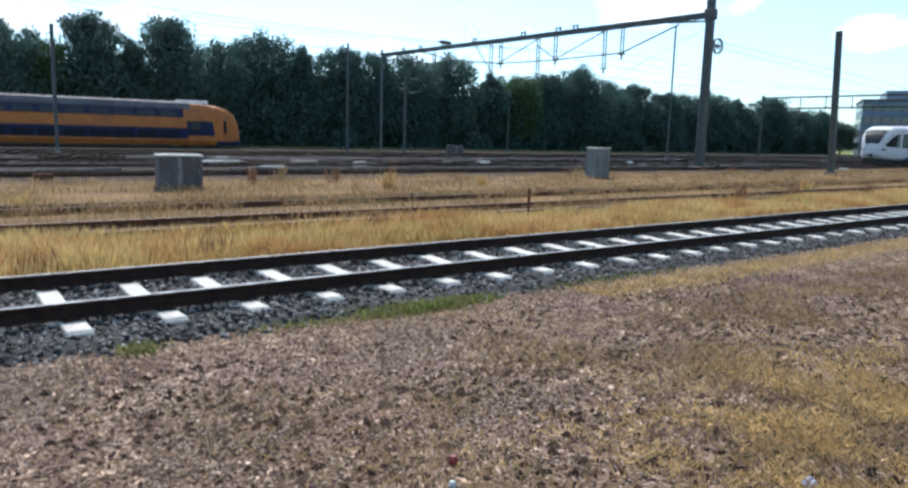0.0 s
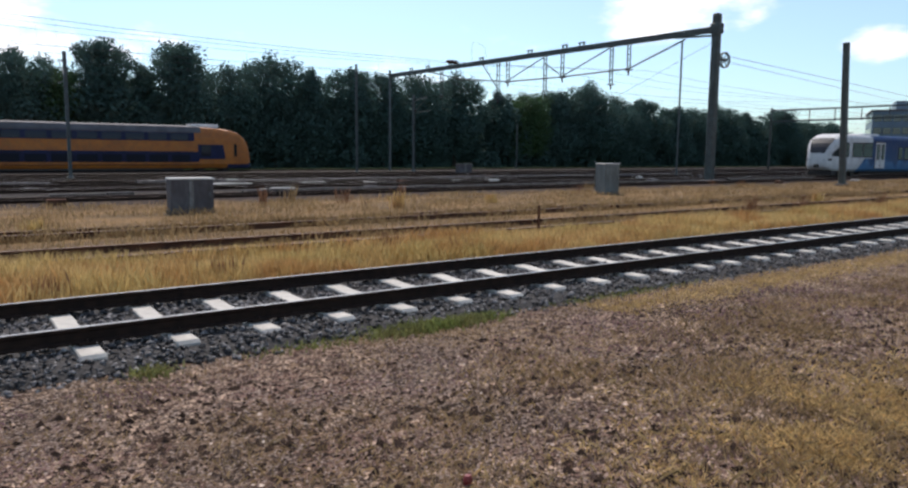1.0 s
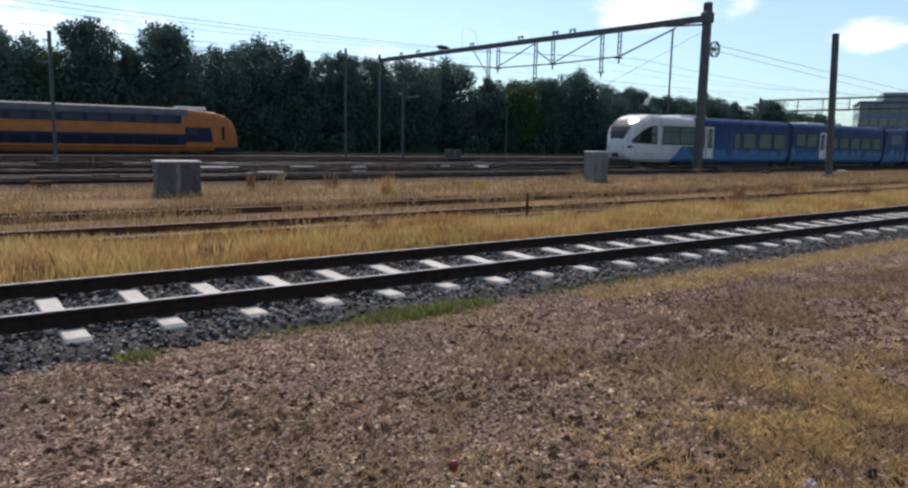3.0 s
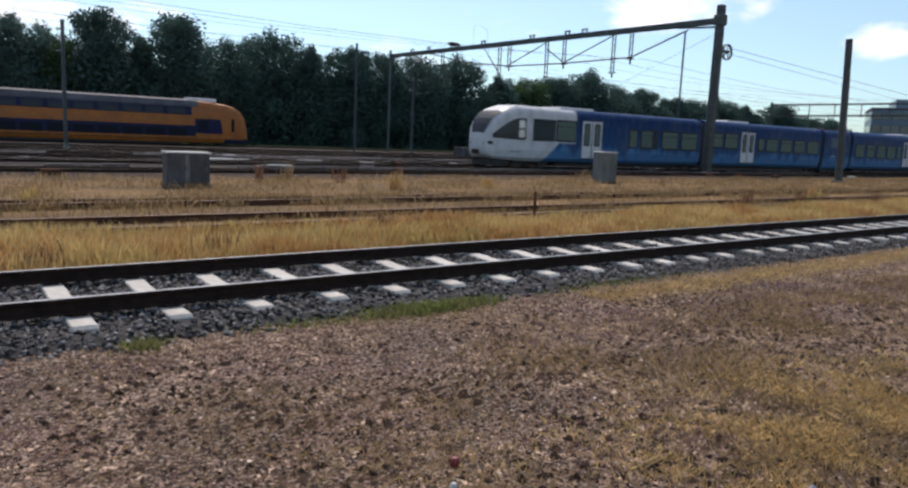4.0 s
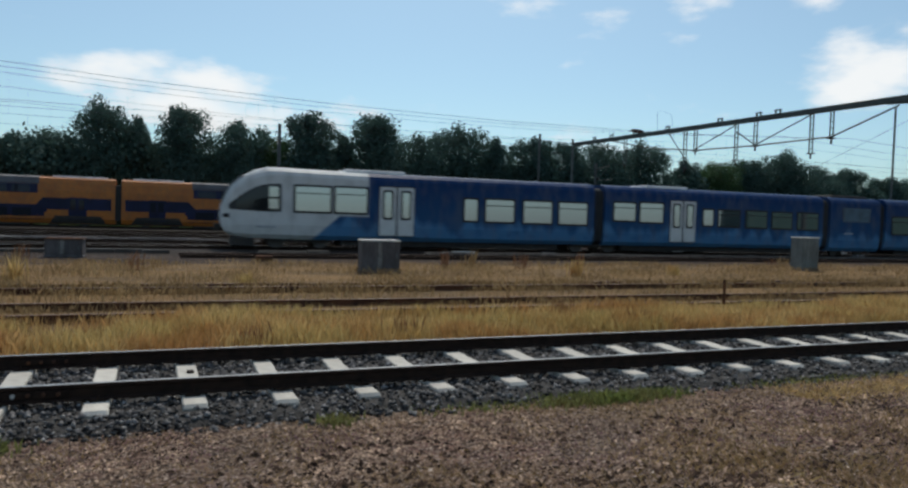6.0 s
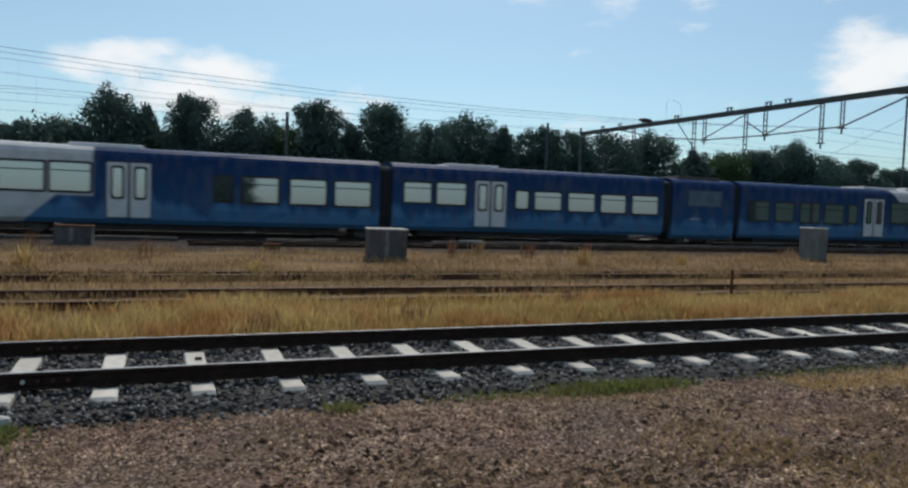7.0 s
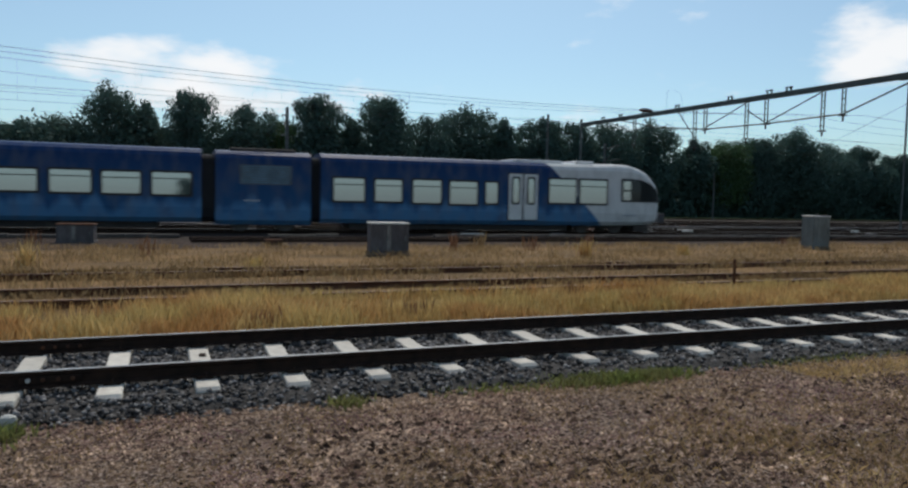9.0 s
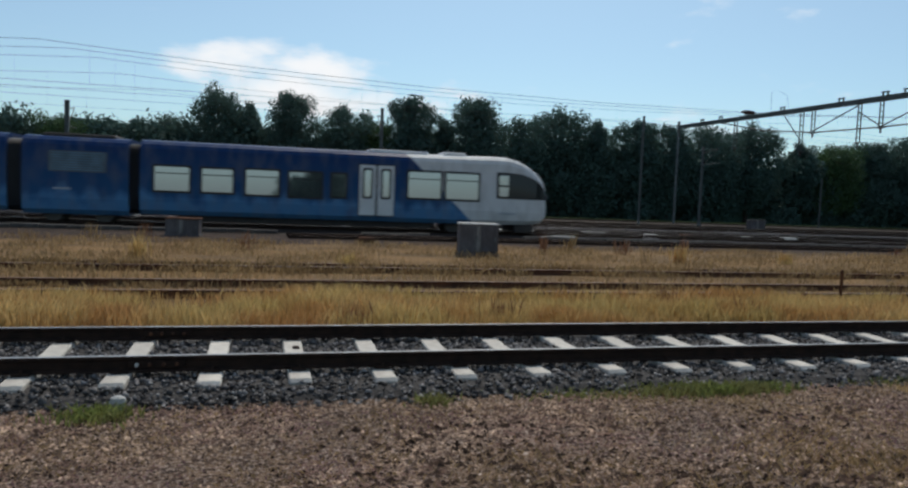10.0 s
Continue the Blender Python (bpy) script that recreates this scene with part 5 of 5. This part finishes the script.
    rear = ((3.93, 5.55, 1.64, 2.88), (5.83, 7.4, 1.64, 2.88), (10.4, 11.03, 1.54, 2.6), (11.53, 12.98, 1.48, 2.6), (13.48, 14.92, 1.5, 2.62), (15.52, 16.84, 1.54, 2.58), (17.4, 18.87, 1.53, 2.6))
    for a, b_, z0, z1 in rear if mirror else ((3.72, 5.36, 1.8, 2.95), (5.62, 7.14, 1.8, 2.97), (12.27, 12.95, 1.58, 2.66), (13.45, 15.02, 1.57, 2.68), (15.62, 17.25, 1.56, 2.68), (17.72, 19.4, 1.55, 2.68)):
        x0, x1 = span(a, b_)
        for s in (-1, 1):
            w = add_window(blue_train, x0, x1, z0, z1, 1.452 * -1, GLASS_TRAIN)
            if s == 1:
                w.matrix_basis = pose(2 * (x0 + x1) / 2, 0, 0, 0, 0, 180)
    x0, x1 = span(8.1, 9.75) if mirror else span(7.8, 9.55)
    for s in (-1, 1):
        d = add_door(blue_train, x0, x1, 0.72, 3.1, SIDE)
        if s == 1:
            d.matrix_basis = pose(x0 + x1, 0, 0, 0, 0, 180)
    for a, b_, h in ((6.4, 9.3, 0.06), (4.5, 5.6, 0.1)) if mirror else ((6.2, 9.2, 0.08),):
        x0, x1 = span(a, b_)
        q = Geo()
        q.box(x0, x1, -0.95, 0.95, 3.74, 3.84 + h, bev=0.04)
        q.part("roof_unit", ROOF_LIGHT, blue_train, "pale rooftop air-conditioning unit")
    # small grey lettering bars under the cab window
    q = Geo()
    x0, x1 = span(1.95, 2.85)
    q.box(x0, x1, -1.47, -1.4, 0.98, 1.06)
    q.part("lettering_bar", TEXT_GREY, blue_train)
    bogie(blue_train, X(4.0))
    q = Geo()
    x0, x1 = span(6.0, 18.0)
    q.box(x0, x1, -0.95, 0.95, 0.16, 0.5, bev=0.05)
    q.part("underframe_box", UNDER, blue_train)


end_car(False)
end_car(True)
body_shell(20.55, 36.35)
for a, b_, z0, z1 in ((21.15, 22.5, 1.85, 2.8), (22.85, 24.35, 1.8, 2.85), (27.2, 27.86, 1.72, 2.6), (28.3, 29.8, 1.7, 2.6), (30.3, 31.85, 1.68, 2.62), (32.3, 33.8, 1.67, 2.6), (34.3, 35.9, 1.66, 2.62)):
    for s in (-1, 1):
        w = add_window(blue_train, a, b_, z0, z1, SIDE, GLASS_TRAIN)
        if s == 1:
            w.matrix_basis = pose(a + b_, 0, 0, 0, 0, 180)
for s in (-1, 1):
    d = add_door(blue_train, 24.9, 26.62, 0.72, 3.05, SIDE)
    if s == 1:
        d.matrix_basis = pose(24.9 + 26.62, 0, 0, 0, 0, 180)
q = Geo()
q.box(23.6, 26.4, -0.95, 0.95, 3.72, 3.9, bev=0.04)
q.part("roof_unit", ROOF_LIGHT, blue_train, "pale rooftop air-conditioning unit")
q = Geo()
q.box(22.0, 34.5, -0.95, 0.95, 0.16, 0.5, bev=0.05)
q.part("underframe_box", UNDER, blue_train)
body_shell(36.95, 41.25, 3.78, 0.34, "power_car_body")
q = rect_panel(38.0, 40.35, 2.2, 3.1, SIDE, 0.012, c=0.05)
grille = q.part("air_grille", STEEL_GREY, blue_train, "pale blue-grey engine air grille")
for k in range(8):
    q = Geo()
    q.box(38.08, 40.27, SIDE - 0.03, SIDE - 0.012, 2.26 + k * 0.105, 2.31 + k * 0.105)
    q.part("slat", material("grille_slat", (0.1, 0.22, 0.32), 0.5) if k == 0 else bpy.data.materials["grille_slat"], grille)
q = Geo()
q.box(38.2, 38.9, SIDE - 0.008, SIDE, 1.42, 1.5)
q.part("lettering_bar", TEXT_GREY, blue_train)
q = Geo()
q.box(37.6, 40.6, -0.9, 0.9, 3.7, 3.9, bev=0.06)
q.part("roof_unit", UNDER, blue_train)
for x0, x1 in ((19.9, 20.55), (36.35, 36.95), (41.25, 41.72)):
    q = Geo()
    n = 9
    q.loft([section(x0 + (x1 - x0) * i / n, 0.45 + (0.05 if i % 2 else 0), 3.6 - (0.08 if i % 2 else 0), 1.34 - (0.06 if i % 2 else 0)) for i in range(n + 1)])
    q.part("gangway_bellows", RUBBER, blue_train, "black folded gangway bellows")
for x in (20.2, 39.1):
    bogie(blue_train, x)

# ---- parked double-deck train ----
ORANGE = material("yellow_orange_train_paint", (0.5, 0.15, 0.016), 0.5, 0, (0.38, 0.11, 0.016), 1.2, fine=(0.2, 0.11, 0.04), fine_scale=4, fine_amount=0.3)
NAVY = material("navy_train_paint", (0.014, 0.018, 0.06), 0.5, 0, (0.01, 0.012, 0.035), 1.0, spec=0.25)
ROOF_GREY = material("dusty_roof_grey", (0.13, 0.125, 0.13), 0.8, 0, (0.085, 0.08, 0.085), 1.2)
orange_train = thing("double_deck_train", "parked yellow-orange and navy double-deck train before trees", "train", pose(29.65, 78.6, fall(78.6) - 0.07) @ Matrix.Diagonal((1.1, 1.1, 1.1, 1)))
OFF = 1.4


def deck_section(x, z0, z1, w):
    h = z1 - z0
    half = [(0.85 * w, z0), (0.97 * w, z0 + 0.1 * h), (w, z0 + 0.3 * h), (w, z0 + 0.7 * h), (0.96 * w, z0 + 0.87 * h), (0.86 * w, z0 + 0.965 * h), (0.4 * w, z1)]
    return [(x, y, z) for y, z in half] + [(x, -y, z) for y, z in reversed(half)]


def deck_side(z, z0, z1, w):
    """Half-width of the deck section at height z."""
    h = z1 - z0
    tab = [(z0, 0.85), (z0 + 0.1 * h, 0.97), (z0 + 0.3 * h, 1.0), (z0 + 0.7 * h, 1.0), (z0 + 0.87 * h, 0.96), (z0 + 0.965 * h, 0.86)]
    for (a, p), (b_, q_) in zip(tab, tab[1:]):
        if z <= b_:
            return w * (p + (q_ - p) * (z - a) / (b_ - a))
    return w * 0.7


def skin_band(x0, x1, za, zb, off, mat, name, parent, label="", taper=(0, 0)):
    """Panel that follows the side between two heights; taper: how far the ends lean."""
    q = Geo()
    prev = None
    for i in range(4):
        z = za + (zb - za) * i / 3
        k = i / 3
        y = -(deck_side(z, 0.3, 4.22, OFF) + off)
        cur = ((x0 + taper[0] * k, y, z), (x1 + taper[1] * k, y, z))
        if prev:
            q.face([prev[0], prev[1], cur[1], cur[0]])
        prev = cur
    y0 = -(deck_side(za, 0.3, 4.22, OFF) - 0.02)
    y1 = -(deck_side(zb, 0.3, 4.22, OFF) - 0.02)
    q.face([(x0, y0, za), (x1, y0, za), (x1, y0 - off - 0.02, za), (x0, y0 - off - 0.02, za)])
    q.face([(x0 + taper[0], y1, zb), (x0 + taper[0], y1 - off - 0.02, zb), (x1 + taper[1], y1 - off - 0.02, zb), (x1 + taper[1], y1, zb)])
    return q.part(name, mat, parent, label)


def coach(x_hi, x_lo, cab):
    """One double-deck coach from x_hi down to x_lo; cab: a raked driver's end at x_hi."""
    q = Geo()
    if cab:
        prof = [(-0.0, 0.75, 1.15, 0.8), (-0.12, 0.6, 1.9, 1.05), (-0.35, 0.5, 2.7, 1.18), (-0.7, 0.42, 3.3, 1.26), (-1.2, 0.38, 3.68, 1.32), (-2.2, 0.34, 3.95, 1.37), (-3.6, 0.32, 4.12, 1.4), (-5.0, 0.3, 4.22, 1.4)]
        secs = [deck_section(x_hi + x, a, b_, w) for x, a, b_, w in prof] + [deck_section(x_lo, 0.3, 4.22, 1.4)]
    else:
        secs = [deck_section(x_hi, 0.3, 4.22, 1.4), deck_section(x_lo, 0.3, 4.22, 1.4)]
    q.loft(secs)
    body = q.part("coach_body", ORANGE, orange_train)
    a, b_ = (x_hi - 4.6, x_lo + 0.2) if cab else (x_hi - 0.2, x_lo + 0.2)
    q = Geo()
    q.loft([[(x, y, z) for y, z in ((1.385, 3.57), (1.36, 3.74), (1.23, 4.11), (0.6, 4.26), (-0.6, 4.26), (-1.23, 4.11), (-1.36, 3.74), (-1.385, 3.57))] for x in ((a - 0.3 if cab else a - 5.6), b_ + 5.6)])
    q.part("roof", ROOF_GREY, orange_train, "dusty grey roof")
    # upper window band
    ux0, ux1 = x_lo + 5.9, (x_hi - 5.5 if cab else x_hi - 5.9)
    band = skin_band(ux0, ux1, 2.8, 3.56, 0.012, NAVY, "window_band", orange_train)
    n = 9
    for i in range(n):
        x0 = ux0 + 0.4 + i * (ux1 - ux0 - 0.6) / n
        skin_band(x0, x0 + (ux1 - ux0) / n - 0.45, 2.9, 3.46, 0.03, GLASS_DIM, "window", band)
    # lower band, dropping between the bogies
    band = skin_band(ux0 - 0.5, ux1 + (0.4 if cab else 0.5), 0.6, 1.84, 0.012, NAVY, "window_band", orange_train)
    for i in range(n):
        x0 = ux0 + 0.2 + i * (ux1 - ux0 - 0.3) / n
        skin_band(x0, x0 + (ux1 - ux0) / n - 0.4, 0.85, 1.55, 0.03, GLASS_DIM, "window", band)
    # raised bands over the bogies, with the doors
    ends = [(x_lo + 0.3, ux0 - 0.4)]
    if not cab:
        ends.append((ux1 + 0.4, x_hi - 0.3))
    for e0, e1 in ends:
        skin_band(e0, e1, 1.45, 2.45, 0.01, NAVY, "mid_band", orange_train)
        # slanted steps down to the lower band; a dark panel painted as bogie-opening shade
        for edge_x, way in ((e1, 1), (e0, -1)):
            if min(abs(edge_x - x_lo), abs(edge_x - x_hi)) > 2:
                a_, c_ = (edge_x - 0.3, edge_x + 1.1) if way > 0 else (edge_x - 1.1, edge_x + 0.3)
                skin_band(a_, c_, 1.2, 2.45, 0.014, NAVY, "band_step", orange_train, taper=(0, -1.1) if way > 0 else (1.1, 0))
        skin_band(e0 + 0.5, e1 - 0.4, 0.32, 0.95, 0.016, UNDER, "bogie_opening", orange_train, taper=(0.4, -0.4))
        dx = (e0 + e1) / 2 - 0.7
        door = skin_band(dx, dx + 1.4, 0.65, 2.5, 0.022, NAVY, "door", orange_train, "navy double door")
        for k in range(2):
            skin_band(dx + 0.12 + k * 0.66, dx + 0.56 + k * 0.66, 1.45, 2.3, 0.034, GLASS_DIM, "pane", door)
        q = Geo()
        q.box(e0 + 0.6, e1 - 0.4, -0.7, 0.7, 4.2, 4.34, bev=0.04)
        q.part("roof_unit", ROOF_LIGHT, orange_train, "pale rooftop unit")
    if cab:
        skin_band(x_hi - 5.2, x_hi - 2.6, 1.15, 2.5, 0.03, NAVY, "cab_band", orange_train, taper=(0, -0.2))
        skin_band(x_hi - 4.9, x_hi - 4.0, 1.4, 2.4, 0.045, GLASS_DIM, "cab_door_pane", orange_train)
        q = Geo()
        prev = None
        for x, zz in ((-0.16, 2.0), (-0.35, 2.72), (-0.7, 3.32), (-1.15, 3.66)):
            row = [(x_hi + x + 0.03, y, zz - abs(y) * 0.1) for y in (-0.9, -0.45, 0, 0.45, 0.9)]
            if prev:
                for i in range(4):
                    q.face([prev[i], prev[i + 1], row[i + 1], row[i]])
            prev = row
        q.part("windscreen", GLASS_CAB, orange_train, "dark raked windscreen")
        q = Geo()
        q.box(x_hi - 1.75, x_hi - 1.45, -1.36, -1.3, 1.4, 2.6, bev=0.02)
        q.part("cab_side_window", GLASS_CAB, orange_train)
        q = Geo()
        q.loft([deck_section(x_hi + x, a_, b2, w) for x, a_, b2, w in ((0.03, 0.3, 0.82, 0.84), (-0.12, 0.28, 0.84, 1.09), (-0.7, 0.26, 0.84, 1.2), (-2.4, 0.26, 0.8, 1.34))])
        q.part("nose_skirt", NAVY, orange_train, "dark navy skirt below the nose")
        q = Geo()
        q.box(x_hi - 5.6, x_hi - 3.0, -0.75, 0.75, 4.1, 4.42, bev=0.05)
        q.part("roof_unit", ROOF_LIGHT, orange_train, "pale rooftop unit")
    for bx in ((x_hi - 3.6), (x_lo + 3.2)):
        bogie(orange_train, bx, 2.4)
    q = Geo()
    q.box(x_lo + 6, x_hi - 6.5, -1.15, 1.15, 0.1, 0.4, bev=0.05)
    q.part("underframe_box", UNDER, orange_train)


coach(0.0, -29.4, True)
coach(-29.9, -57.5, False)
q = Geo()
q.box(-29.95, -29.35, -1.1, 1.1, 0.6, 3.7, bev=0.05)
q.part("gangway_bellows", RUBBER, orange_train, "black gangway between two coaches")


def motions():
    """The regional train runs in from the right and passes; the double-decker stays."""
    walk(blue_train, [(t, pose(x, 36.45 - 0.035 * x, 0.0, 0, 0, LEAN)) for t, x in RUN])


RUN = [(0.0, 77.0), (1.0, 65.2), (2.5, 47.0), (4.5, 21.1), (5.5, 8.75), (7.5, -16.1), (9.0, -34.6), (10.0, -46.9)]
motions()
